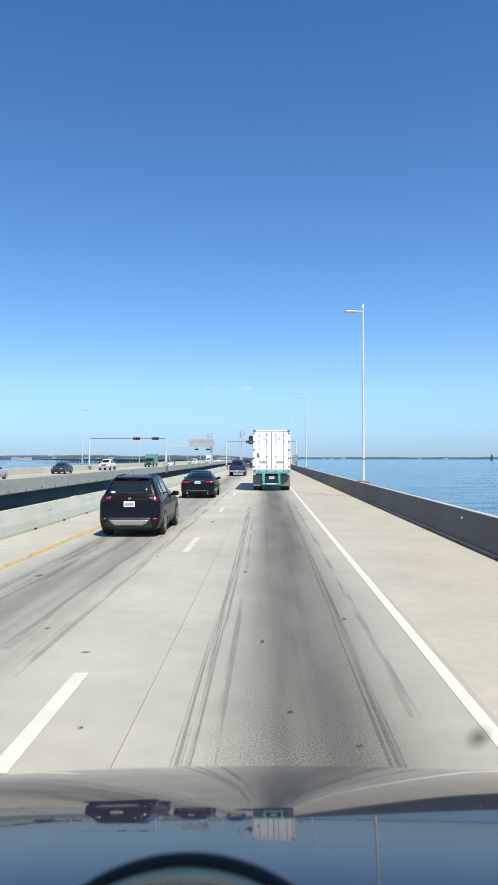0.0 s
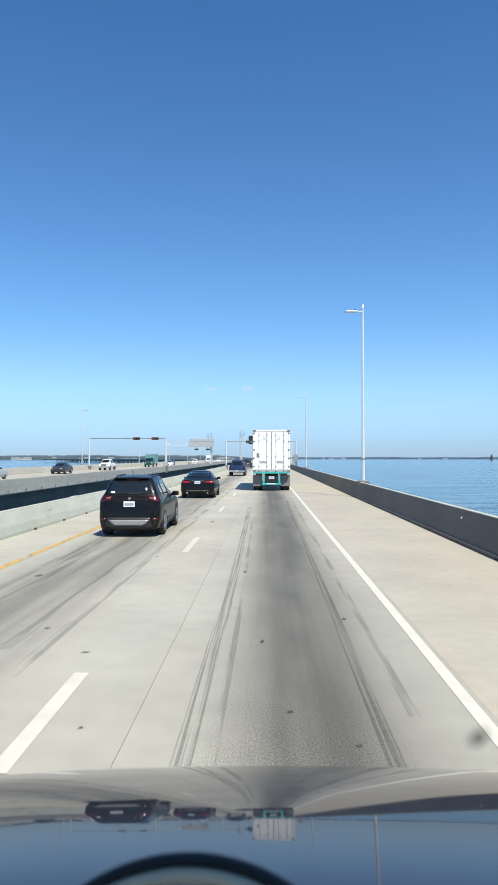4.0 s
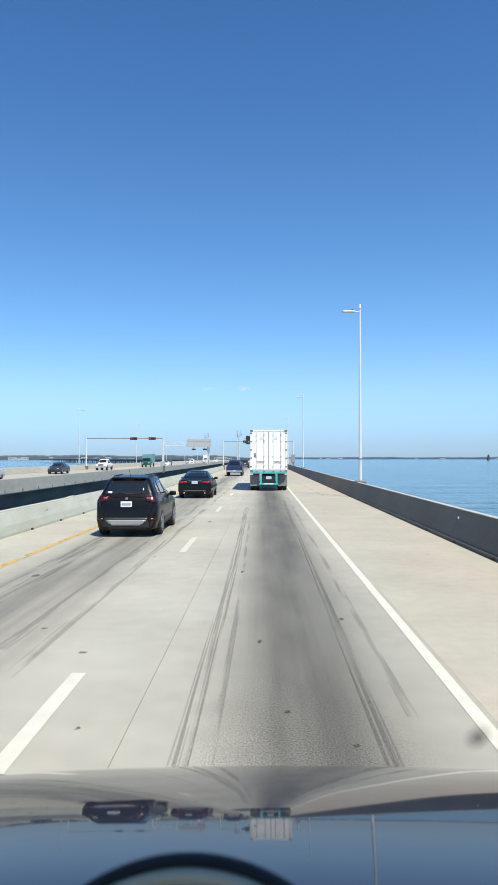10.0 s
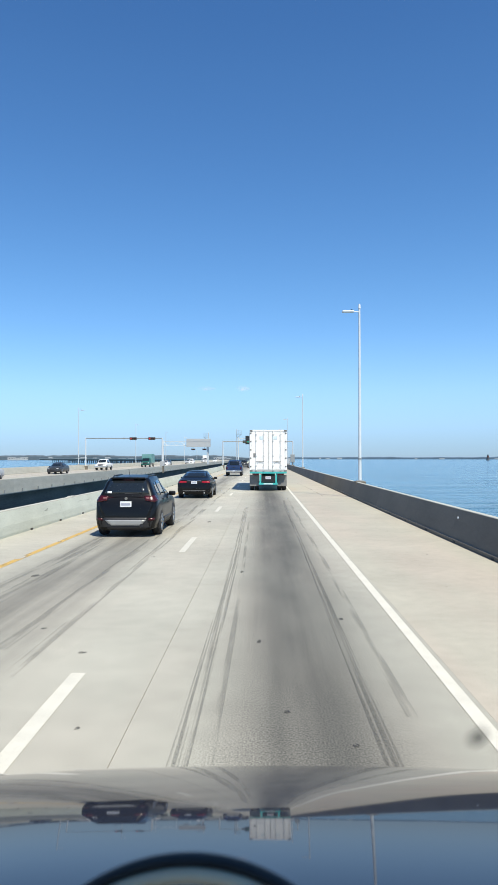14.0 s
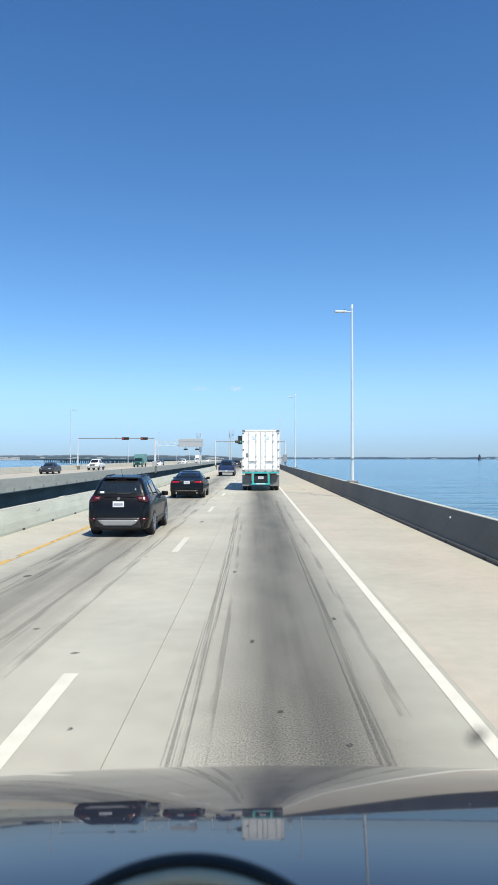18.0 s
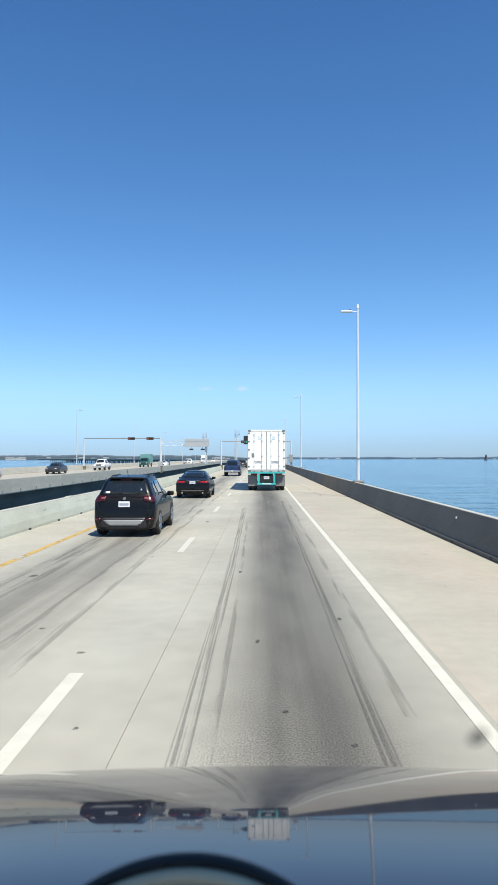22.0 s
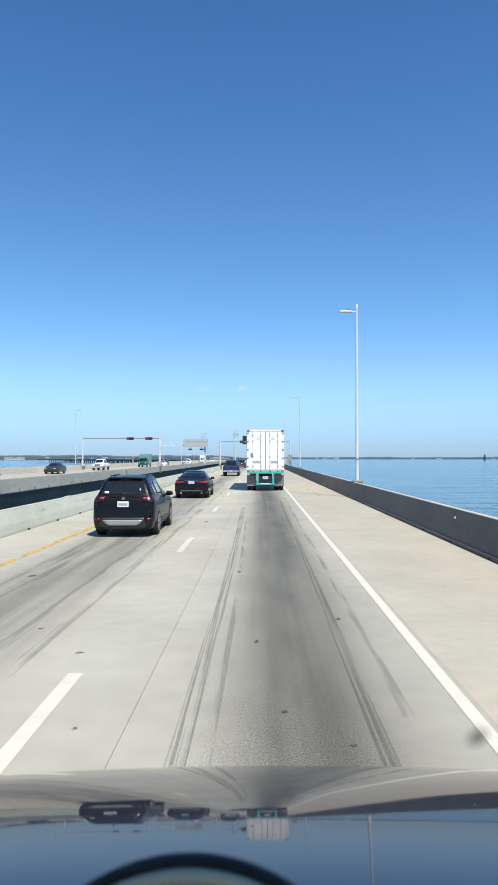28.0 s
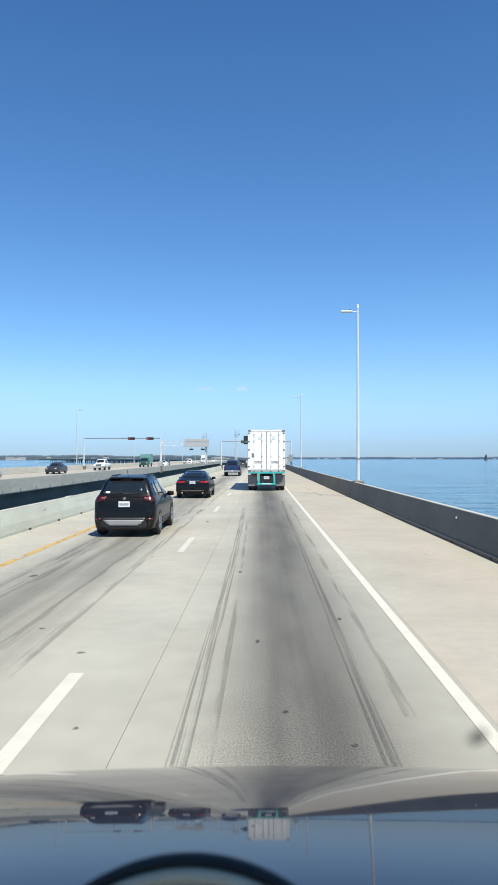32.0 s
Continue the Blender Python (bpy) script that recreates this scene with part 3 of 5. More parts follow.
# ---- roadside poles and gantries ----
def lamp_post(m, label):
    t = thing("street_lamp", m, label, "street lamp", "lamp posts along the bridge")
    part("pedestal", boxed(-0.28, 0.28, -0.38, 0.38, -1.2, 0.06, 0.03), M_SHADEDWALL, t)
    part("base_plate", boxed(-0.2, 0.2, -0.2, 0.2, 0.06, 0.10, 0.01), M_STEEL, t)
    bm = rod(bmesh.new(), (0, 0, 0.10), (0, 0, 9.62), 0.092, 0.053, 16)
    part("pole", bm, M_GALV, t, smooth=True)
    part("band", rod(bmesh.new(), (0, 0, 1.25), (0, 0, 1.33), 0.108, n=16), M_STEEL, t)
    part("arm", rod(bmesh.new(), (0, 0, 9.43), (-0.32, 0, 9.45), 0.03), M_GALV, t)
    bm = bmesh.new()
    box(bm, -0.95, -0.3, -0.14, 0.14, 9.40, 9.50, 0.035)
    head = part("lamp_head", bm, M_GALV, t, "flat grey LED lamp head")
    part("photocell", rod(bmesh.new(), (-0.42, 0, 9.50), (-0.42, 0, 9.58), 0.035), M_BLACK, head)
    part("pole_cap", rod(bmesh.new(), (0, 0, 9.62), (0, 0, 9.86), 0.075, 0.05), M_PLATE, t)
    return t


base = lamp_post(pose(WALL_R + 0.48, 39.0, 0.83), "tall galvanised street lamp standing on the bridge parapet")
for y in (94.0, 149.0, 204.0, 259.0, 314.0, 369.0):
    copy_thing(base, pose(WALL_R + 0.48, y, 0.83))
for y in (66, 121, 176, 231, 286, 341):
    copy_thing(base, pose(OPP_FAR - 0.48, y, opp_z(OPP_FAR) + 0.83, 0, 0, 180))


def signal_head(t, x, z, lit=None, off=M_LENS_OFF):
    """Three lamps side by side on a dark backplate, facing -y."""
    head = part("signal_head", boxed(x - 0.62, x + 0.62, -0.12, 0.10, z - 0.24, z + 0.24, 0.03), M_SIGBLACK, t, "black horizontal traffic signal with yellow faces")
    for i, px in enumerate((-0.36, 0, 0.36)):
        part("face_plate", boxed(x + px - 0.135, x + px + 0.135, -0.135, -0.121, z - 0.15, z + 0.15, 0.004), M_SIGYELLOW, head)
        part("lens", rod(bmesh.new(), (x + px, -0.137, z), (x + px, -0.15, z), 0.14, n=18), (M_GREEN_ON if i == 2 else M_RED_ON) if lit == i else off, head)
        bm = bmesh.new()
        n = 14
        rows = []
        for k in range(n + 1):
            a = radians(-20 + 220 * k / n)
            rows.append([bm.verts.new((x + px + r * math.cos(a), yy, z + r * math.sin(a))) for r, yy in ((0.155, -0.135), (0.155, -0.36 + 0.1 * abs(math.cos(a))), (0.143, -0.36 + 0.1 * abs(math.cos(a))), (0.143, -0.135))])
        for p, q in zip(rows, rows[1:]):
            for k in range(3):
                bm.faces.new((p[k], q[k], q[k + 1], p[k + 1]))
        part("visor", bm, M_SIGBLACK, head)


def signal_portal(m, x0, x1, z_arm, label, both=True):
    """A thin arm on posts over the lanes with two signal heads; a cabinet on the outer post."""
    t = thing("signal_gantry", m, label, "signal gantry", "signal gantries over the carriageways")
    posts = (x0, x1) if both else (x1,)
    for x in posts:
        part("post", rod(bmesh.new(), (x, 0, 0), (x, 0, z_arm + 0.12), 0.13, 0.10, 14), M_GALV, t, smooth=True)
        part("pedestal", boxed(x - 0.3, x + 0.3, -0.4, 0.4, -1.2, 0.03, 0.03), M_SHADEDWALL, t)
    part("arm", rod(bmesh.new(), (x0, 0, z_arm), (x1, 0, z_arm), 0.085, n=14), M_STEEL, t, smooth=True)
    mid = (x0 + x1) / 2
    part("flange", rod(bmesh.new(), (mid - 0.05, 0, z_arm), (mid + 0.05, 0, z_arm), 0.17, n=16), M_STEEL, t)
    return t


port = signal_portal(pose(0, 128, 0.83), WALL_L - 0.18, WALL_R + 0.62, 4.30, "thin steel signal gantry spanning both lanes")
signal_head(port, -2.75, 4.25, 2, M_LENS_PALE)
signal_head(port, 0.35, 4.25, 2, M_LENS_PALE)
bm = boxed(WALL_R + 0.20, WALL_R + 0.95, -0.55, -0.14, 0.5, 1.95, 0.03)
cab = part("cabinet", bm, M_CABINET, port, "grey steel control cabinet on the post")
part("cabinet_door", boxed(WALL_R + 0.26, WALL_R + 0.89, -0.57, -0.551, 0.56, 1.89, 0.008), M_CABINET, cab)
part("bracket", boxed(WALL_R + 0.45, WALL_R + 0.6, -0.45, 0.1, 0.1, 0.5, 0.02), M_STEEL, port)
port2 = signal_portal(pose(0, 124, opp_z(OPP_NEAR) + 0.83), OPP_FAR, OPP_NEAR + 0.35, 4.9, "thin steel signal gantry over the opposite lanes", both=True)
part("tall_pedestal", boxed(OPP_NEAR - 0.05, OPP_NEAR + 0.75, -0.3, 0.3, 0.03, 0.85, 0.03), M_POST, port2, "pale concrete post pedestal")
signal_head(port2, -19.3, 4.85, 0)
signal_head(port2, -22.6, 4.85, 0)


def parapet_cabinet(m):
    """A grey electrical cabinet on a bracket behind the parapet, with its conduit."""
    t = thing("electrical_cabinet", m, "grey steel electrical cabinet with a conduit behind the parapet", "cabinet")
    part("bracket", boxed(-0.45, 0.5, -0.35, 0.35, -0.75, -0.02, 0.02), M_STEEL, t)
    body = part("body", boxed(-0.42, 0.48, -0.40, 0.40, -0.02, 1.15, 0.02), M_CABINET, t)
    part("door", boxed(-0.36, 0.42, -0.425, -0.401, 0.04, 1.08, 0.008), M_SIGNBACK, body, "pale grey cabinet door")
    part("latch", boxed(0.28, 0.33, -0.445, -0.426, 0.5, 0.62, 0.005), M_BLACK, body)
    part("roof", boxed(-0.47, 0.53, -0.46, 0.45, 1.15, 1.20, 0.01), M_CABINET, body)
    bm = rod(bmesh.new(), (-0.62, -0.1, -0.6), (-0.62, -0.1, 0.85), 0.045, n=8)
    rod(bm, (-0.62, -0.1, 0.85), (-0.42, -0.1, 0.85), 0.045, n=8)
    part("conduit", bm, M_GALV, t)
    return t


parapet_cabinet(pose(WALL_R + 1.15, 166, 0.75))


def writing(parent, words, at, size, mat):
    """Flat lettering facing -y, centred on its foot."""
    cu = bpy.data.curves.new("lettering", "FONT")
    cu.body, cu.size, cu.align_x, cu.extrude = words, size, "CENTER", 0.003
    cu.materials.append(mat)
    ob = new("lettering", cu)
    ob.parent = parent
    ob.matrix_basis = pose(*at, 90)
    ob["label"] = "amber diode lettering"
    return ob


def message_gantry(m, x0, x1, board_x, mast_x, back, label):
    """A lattice beam on two masts with a wide message board; back: the board shows its plain back."""
    t = thing("sign_gantry", m, label, "sign gantry", "message board gantries")
    z0, z1 = 5.9, 7.3
    for x in (x0, x1):
        for yy in (-0.5, 0.5):
            part("mast", rod(bmesh.new(), (x, yy, 0), (x, yy, z1 + 0.4), 0.15, 0.13, 12), M_GALV, t, smooth=True)
    part("camera_mast", rod(bmesh.new(), (mast_x, 0, 0), (mast_x, 0, 10.2), 0.16, 0.12, 12), M_GALV, t, smooth=True)
    for z in (z0, z1):
        for yy in (-0.5, 0.5):
            part("chord", rod(bmesh.new(), (x0, yy, z), (x1, yy, z), 0.06, n=8), M_GALV, t)
    n = int((x1 - x0) / 1.4)
    for i in range(n):
        a, b = x0 + (x1 - x0) * i / n, x0 + (x1 - x0) * (i + 1) / n
        for yy in (-0.5, 0.5):
            part("brace", rod(bmesh.new(), (a, yy, z0 if i % 2 else z1), (b, yy, z1 if i % 2 else z0), 0.035, n=6), M_GALV, t)
    side = 1 if mast_x > (x0 + x1) / 2 else -1
    plat = part("platform", boxed(min(mast_x, mast_x - side * 1.5), max(mast_x, mast_x - side * 1.5), -0.6, 0.6, 8.6, 8.7, 0.01), M_STEEL, t)
    for k in range(4):
        x = mast_x - side * (0.1 + 0.46 * k)
        part("rail_post", rod(bmesh.new(), (x, -0.58, 8.7), (x, -0.58, 9.8), 0.025, n=6), M_STEEL, plat)
    for z in (9.25, 9.8):
        part("rail", rod(bmesh.new(), (mast_x, -0.58, z), (mast_x - side * 1.5, -0.58, z), 0.025, n=6), M_STEEL, plat)
    part("strut", rod(bmesh.new(), (mast_x, 0, 7.4), (mast_x - side * 1.4, 0, 8.6), 0.05, n=8), M_STEEL, t)
    bx0, bx1 = board_x - 3.8, board_x + 3.8
    board = part("message_board", boxed(bx0, bx1, -1.5, -0.56, 5.5, 8.1, 0.04), M_SIGNBACK if back else M_VMS, t)
    if not back:
        for k in range(3):
            z = 5.68 + 0.8 * k
            part("display_row", boxed(bx0 + 0.2, bx1 - 0.5, -1.53, -1.501, z, z + 0.64, 0.01), M_BLACK, board)
        for words, z in (("MAINTAIN SPEED", 7.40), ("IN TUNNEL", 6.60)):
            writing(board, words, (board_x - 0.1, -1.536, z), 0.62, M_AMBER)
    else:
        part("roof_flap", boxed(bx0, bx1, -1.56, -1.501, 7.2, 8.08, 0.01), M_SIGNBACK, board)
        for k in range(7):
            x = bx0 + 0.5 + k * 1.1
            part("stiffener", boxed(x, x + 0.06, -1.55, -1.501, 5.55, 7.15, 0.01), M_SIGNBACK, board)
    for x in (board_x - 1.8, board_x + 1.8):
        part("hanger", boxed(x - 0.05, x + 0.05, -0.6, -0.5, 4.9, 5.5), M_STEEL, t)
        signal_head(t, x, 4.75, None if back else 2)
    return t


# the signal gantry that the drive has just passed, with a green place sign on its arm
past = signal_portal(pose(0, -21, 0.83), WALL_L - 0.18, WALL_R + 0.62, 5.65, "brown steel signal gantry with a green place sign")
for x in (-2.6, 0.35):
    signal_head(past, x, 5.60, 2)
    part("camera_plate", boxed(x - 0.02, x + 0.50, -0.16, 0.02, 5.08, 5.35, 0.02), M_SIGBLACK, past)
M_SIGNGREEN = material("green_sign_sheeting", (0.0, 0.30, 0.22), 0.45, grain=0.05)
board = part("place_sign", boxed(1.6, 4.2, -0.17, -0.13, 5.22, 6.12, 0.012), M_PLATE, past, "green place sign with a white border")
part("sign_face", boxed(1.64, 4.16, -0.178, -0.171, 5.26, 6.08, 0.003), M_SIGNGREEN, board)
for words, at, size, bar0, bar1, z in (("Newp", 2.12, 0.36, 2.55, 3.9, 5.72), ("CITY", 2.55, 0.26, 2.95, 3.7, 5.40)):
    ob = writing(board, words, (at, -0.182, z), size, M_PLATE)
    ob["label"] = "white lettering"
    part("letter_bar", boxed(bar0, bar1, -0.184, -0.179, z, z + size * 0.62), M_PLATE, board)

message_gantry(pose(0, 218, 0.83), WALL_L - 0.4, WALL_R + 0.5, -1.2, WALL_L - 0.9, False, "steel lattice gantry with a black message board")
message_gantry(pose(0, 224, 0.1), OPP_FAR - 0.4, OPP_NEAR + 0.5, -20.0, OPP_NEAR + 0.9, True, "steel lattice gantry seen with the board's pale back")


# ---- vehicles ----
from mathutils.bvhtree import BVHTree


def smooth_rows(rows, n):
    """Dense stations from sparse ones, without overshoot."""
    a = np.array(rows, float)
    y = np.linspace(a[0, 0], a[-1, 0], n)
    y = np.unique(np.concatenate([y, a[:, 0]]))
    return np.column_stack([y] + [np.interp(y, a[:, 0], a[:, k]) for k in range(1, a.shape[1])])


def body_shell(rows, z_bot, n=44):
    """A car body from stations: y, top height, top half width, belt height, belt half width."""
    bm = bmesh.new()
    rings = []
    for y, zt, wt, zb, wb in smooth_rows(rows, n):
        zb = min(zb, zt - 0.04)
        h = zt - zb
        half = [(wb * 0.80, z_bot), (wb * 0.95, z_bot + 0.05), (wb, z_bot + (zb - z_bot) * 0.35), (wb * 0.995, z_bot + (zb - z_bot) * 0.7), (wb * 0.985, zb - 0.05), (wb * 0.955, zb),
                (wb * 0.93 + (wt - wb * 0.93) * 0.5, zb + h * 0.48), (wt * 1.03, zt - min(0.10, h * 0.3)), (wt * 0.93, zt - min(0.035, h * 0.12)), (wt * 0.6, zt - min(0.008, h * 0.05)), (0.0, zt)]
        ring = [bm.verts.new((x, y, z)) for x, z in half] + [bm.verts.new((-x, y, z)) for x, z in half[-2::-1]]
        rings.append(ring)
    k = len(rings[0])
    for p, q in zip(rings, rings[1:]):
        for i in range(k):
            bm.faces.new((p[i], q[i], q[(i + 1) % k], p[(i + 1) % k]))
    bm.faces.new(rings[0])
    bm.faces.new(rings[-1][::-1])
    bmesh.ops.recalc_face_normals(bm, faces=bm.faces)
    return bm


def lay_on(tree, corners, side, nu=6, nv=4, lift=0.008, far=6.0):
    """A thin panel laid on a body. corners: four (a, z), going round; side: rear and front take a as x, left and right as y."""
    way = {"rear": Vector((0, 1, 0)), "front": Vector((0, -1, 0)), "right": Vector((-1, 0, 0)), "left": Vector((1, 0, 0))}[side]
    bm = bmesh.new()
    c = [Vector(p) for p in corners]
    rows, back = [], []
    for j in range(nv + 1):
        row, brow = [], []
        for i in range(nu + 1):
            u, v = i / nu, j / nv
            p = (c[0] * (1 - u) + c[1] * u) * (1 - v) + (c[3] * (1 - u) + c[2] * u) * v
            for shrink in (1, 0.97, 0.94, 0.9, 0.86, 0.8):
                a = p.x * shrink if side in ("rear", "front") else p.x
                o = Vector((a, 0, p.y)) - way * far + Vector((0, 2.3 if side in ("rear", "front") else 0, 0)) if side in ("rear", "front") else Vector((0, a, p.y)) - way * far
                hit, nrm, _, _ = tree.ray_cast(o, way)
                if hit:
                    break
            if not hit:
                bm.free()
                return None
            row.append(bm.verts.new(hit + nrm * lift))
            brow.append(bm.verts.new(hit - nrm * 0.004))
        rows.append(row)
        back.append(brow)
    for p, q in zip(rows, rows[1:]):
        for i in range(nu):
            bm.faces.new((p[i], p[i + 1], q[i + 1], q[i]))
    rim = [r[0] for r in rows] + rows[-1][1:] + [r[-1] for r in rows[-2::-1]] + rows[0][-2:0:-1]
    brim = [r[0] for r in back] + back[-1][1:] + [r[-1] for r in back[-2::-1]] + back[0][-2:0:-1]
    for i in range(len(rim)):
        j = (i + 1) % len(rim)
        bm.faces.new((rim[i], rim[j], brim[j], brim[i]))
    used = set(brim)
    for r in back:
        for v in r:
            if v not in used:
                bm.verts.remove(v)
    bmesh.ops.recalc_face_normals(bm, faces=bm.faces)
    return bm


def panel(tree, body, name, mat, corners, side, parent=None, label="", **k):
    bm = lay_on(tree, corners, side, **k)
    return part(name, bm, mat, parent or body, label, smooth=True) if bm else None


def both_sides(tree, body, name, mat, corners, label="", **k):
    panel(tree, body, name, mat, corners, "right", None, label, **k)
    panel(tree, body, name, mat, corners, "left", None, label, **k)


def wheel(t, x, y, r, w, side, rim_mat=M_ALLOY):
    o = side * w / 2
    tyre_prof = [(x - w / 2, r * 0.68), (x - w / 2, r * 0.93), (x - w * 0.4, r * 0.985), (x - w * 0.2, r), (x + w * 0.2, r), (x + w * 0.4, r * 0.985), (x + w / 2, r * 0.93), (x + w / 2, r * 0.68)]
    wh = part("wheel", lathe(bmesh.new(), tyre_prof, 30, "X", (0, y, r)), M_TYRE, t, "black rubber tyre", smooth=True)
    fx = x + o
    rim = part("rim", lathe(bmesh.new(), [(fx - side * 0.06, r * 0.70), (fx + side * 0.004, r * 0.70), (fx + side * 0.006, r * 0.64), (fx - side * 0.03, r * 0.60), (fx - side * 0.035, 0.02)], 30, "X", (0, y, r)), M_BLACK, wh, smooth=True)
    bm = bmesh.new()
    for k in range(5):
        a = math.tau * k / 5 + 0.3
        d = Vector((0, math.cos(a), math.sin(a)))
        c = Vector((fx - side * 0.01, y, r))
        rod(bm, c + d * r * 0.08, c + d * r * 0.66, 0.045, 0.03, 6)
    lathe(bm, [(fx - side * 0.03, r * 0.70), (fx + side * 0.01, r * 0.70), (fx + side * 0.01, r * 0.62), (fx - side * 0.03, r * 0.62)], 26, "X", (0, y, r))
    part("spokes", bm, rim_mat, wh)
    return wh


def arch(t, tree, y, r, half, mat):
    """The dark opening round a wheel."""
    for s in (-1, 1):
        bm = lathe(bmesh.new(), [(s * (half - 0.16), r * 1.16), (s * (half - 0.004), r * 1.16), (s * (half + 0.004), r * 1.10), (s * (half - 0.16), r * 1.10)], 30, "X", (0, y, r))
        bmesh.ops.bisect_plane(bm, geom=bm.verts[:] + bm.edges[:] + bm.faces[:], plane_co=(0, 0, 0.2), plane_no=(0, 0, 1), clear_inner=True)
        part("wheel_arch", bm, mat, t)


def mirrors(t, y, z, half, mat):
    for s in (-1, 1):
        bm = boxed(-0.105, 0.105, -0.05, 0.05, -0.068, 0.068, 0.045)
        bmesh.ops.translate(bm, vec=(s * (half + 0.15), y, z), verts=bm.verts)
        mi = part("door_mirror", bm, mat, t, smooth=True)
        part("mirror_stalk", rod(bmesh.new(), (s * (half - 0.08), y + 0.03, z - 0.05), (s * (half + 0.1), y + 0.02, z - 0.02), 0.025, n=8), M_BLACK, mi)


def number_plate(t, y, z, w=0.31, h=0.155, face=-1):
    p = part("number_plate", boxed(-w / 2, w / 2, y - 0.008, y + 0.008, z - h / 2, z + h / 2, 0.006), M_PLATE, t, "white number plate")
    part("plate_bar", boxed(-w * 0.4, w * 0.4, y + face * 0.0125 - 0.002, y + face * 0.0125 + 0.002, z - h * 0.2, z + h * 0.2), M_PLATE_INK, p)
    return p


SUV = [(0.0, 0.60, 0.60, 0.52, 0.70), (0.03, 0.80, 0.72, 0.70, 0.80), (0.08, 1.02, 0.76, 0.84, 0.855), (0.13, 1.10, 0.75, 1.0, 0.88), (0.25, 1.36, 0.73, 1.03, 0.905), (0.40, 1.57, 0.70, 1.04, 0.915),
       (0.55, 1.64, 0.68, 1.04, 0.92), (1.4, 1.69, 0.66, 1.03, 0.92), (2.1, 1.67, 0.65, 1.02, 0.92), (2.6, 1.58, 0.59, 1.01, 0.92), (3.05, 1.32, 0.64, 1.0, 0.91), (3.4, 1.10, 0.70, 0.98, 0.91),
       (4.0, 1.02, 0.72, 0.88, 0.90), (4.35, 0.92, 0.70, 0.74, 0.84), (4.5, 0.66, 0.62, 0.55, 0.70)]
SEDAN = [(0.0, 0.62, 0.70, 0.55, 0.78), (0.03, 0.80, 0.76, 0.70, 0.84), (0.08, 1.00, 0.76, 0.86, 0.89), (0.45, 1.07, 0.72, 0.95, 0.91), (0.62, 1.11, 0.70, 0.97, 0.92), (1.2, 1.36, 0.60, 0.97, 0.925), (1.6, 1.445, 0.57, 0.96, 0.925),
         (2.3, 1.47, 0.56, 0.95, 0.925), (2.8, 1.40, 0.56, 0.94, 0.92), (3.4, 1.08, 0.66, 0.92, 0.92), (3.7, 0.97, 0.70, 0.89, 0.91), (4.4, 0.87, 0.70, 0.78, 0.88), (4.75, 0.74, 0.66, 0.62, 0.80), (4.87, 0.55, 0.6, 0.48, 0.68)]
PICKUP = [(0.0, 0.70, 0.80, 0.60, 0.88), (0.04, 1.02, 0.93, 0.92, 0.95), (0.10, 1.18, 0.94, 1.08, 0.97), (1.9, 1.18, 0.94, 1.08, 0.98), (1.98, 1.50, 0.76, 1.10, 0.98), (2.1, 1.84, 0.70, 1.12, 0.98),
          (2.4, 1.90, 0.68, 1.12, 0.98), (3.4, 1.90, 0.67, 1.12, 0.98), (3.75, 1.80, 0.67, 1.12, 0.98), (4.25, 1.26, 0.76, 1.12, 0.98), (5.3, 1.14, 0.80, 1.02, 0.97), (5.6, 1.05, 0.80, 0.9, 0.94), (5.75, 0.72, 0.76, 0.62, 0.88)]


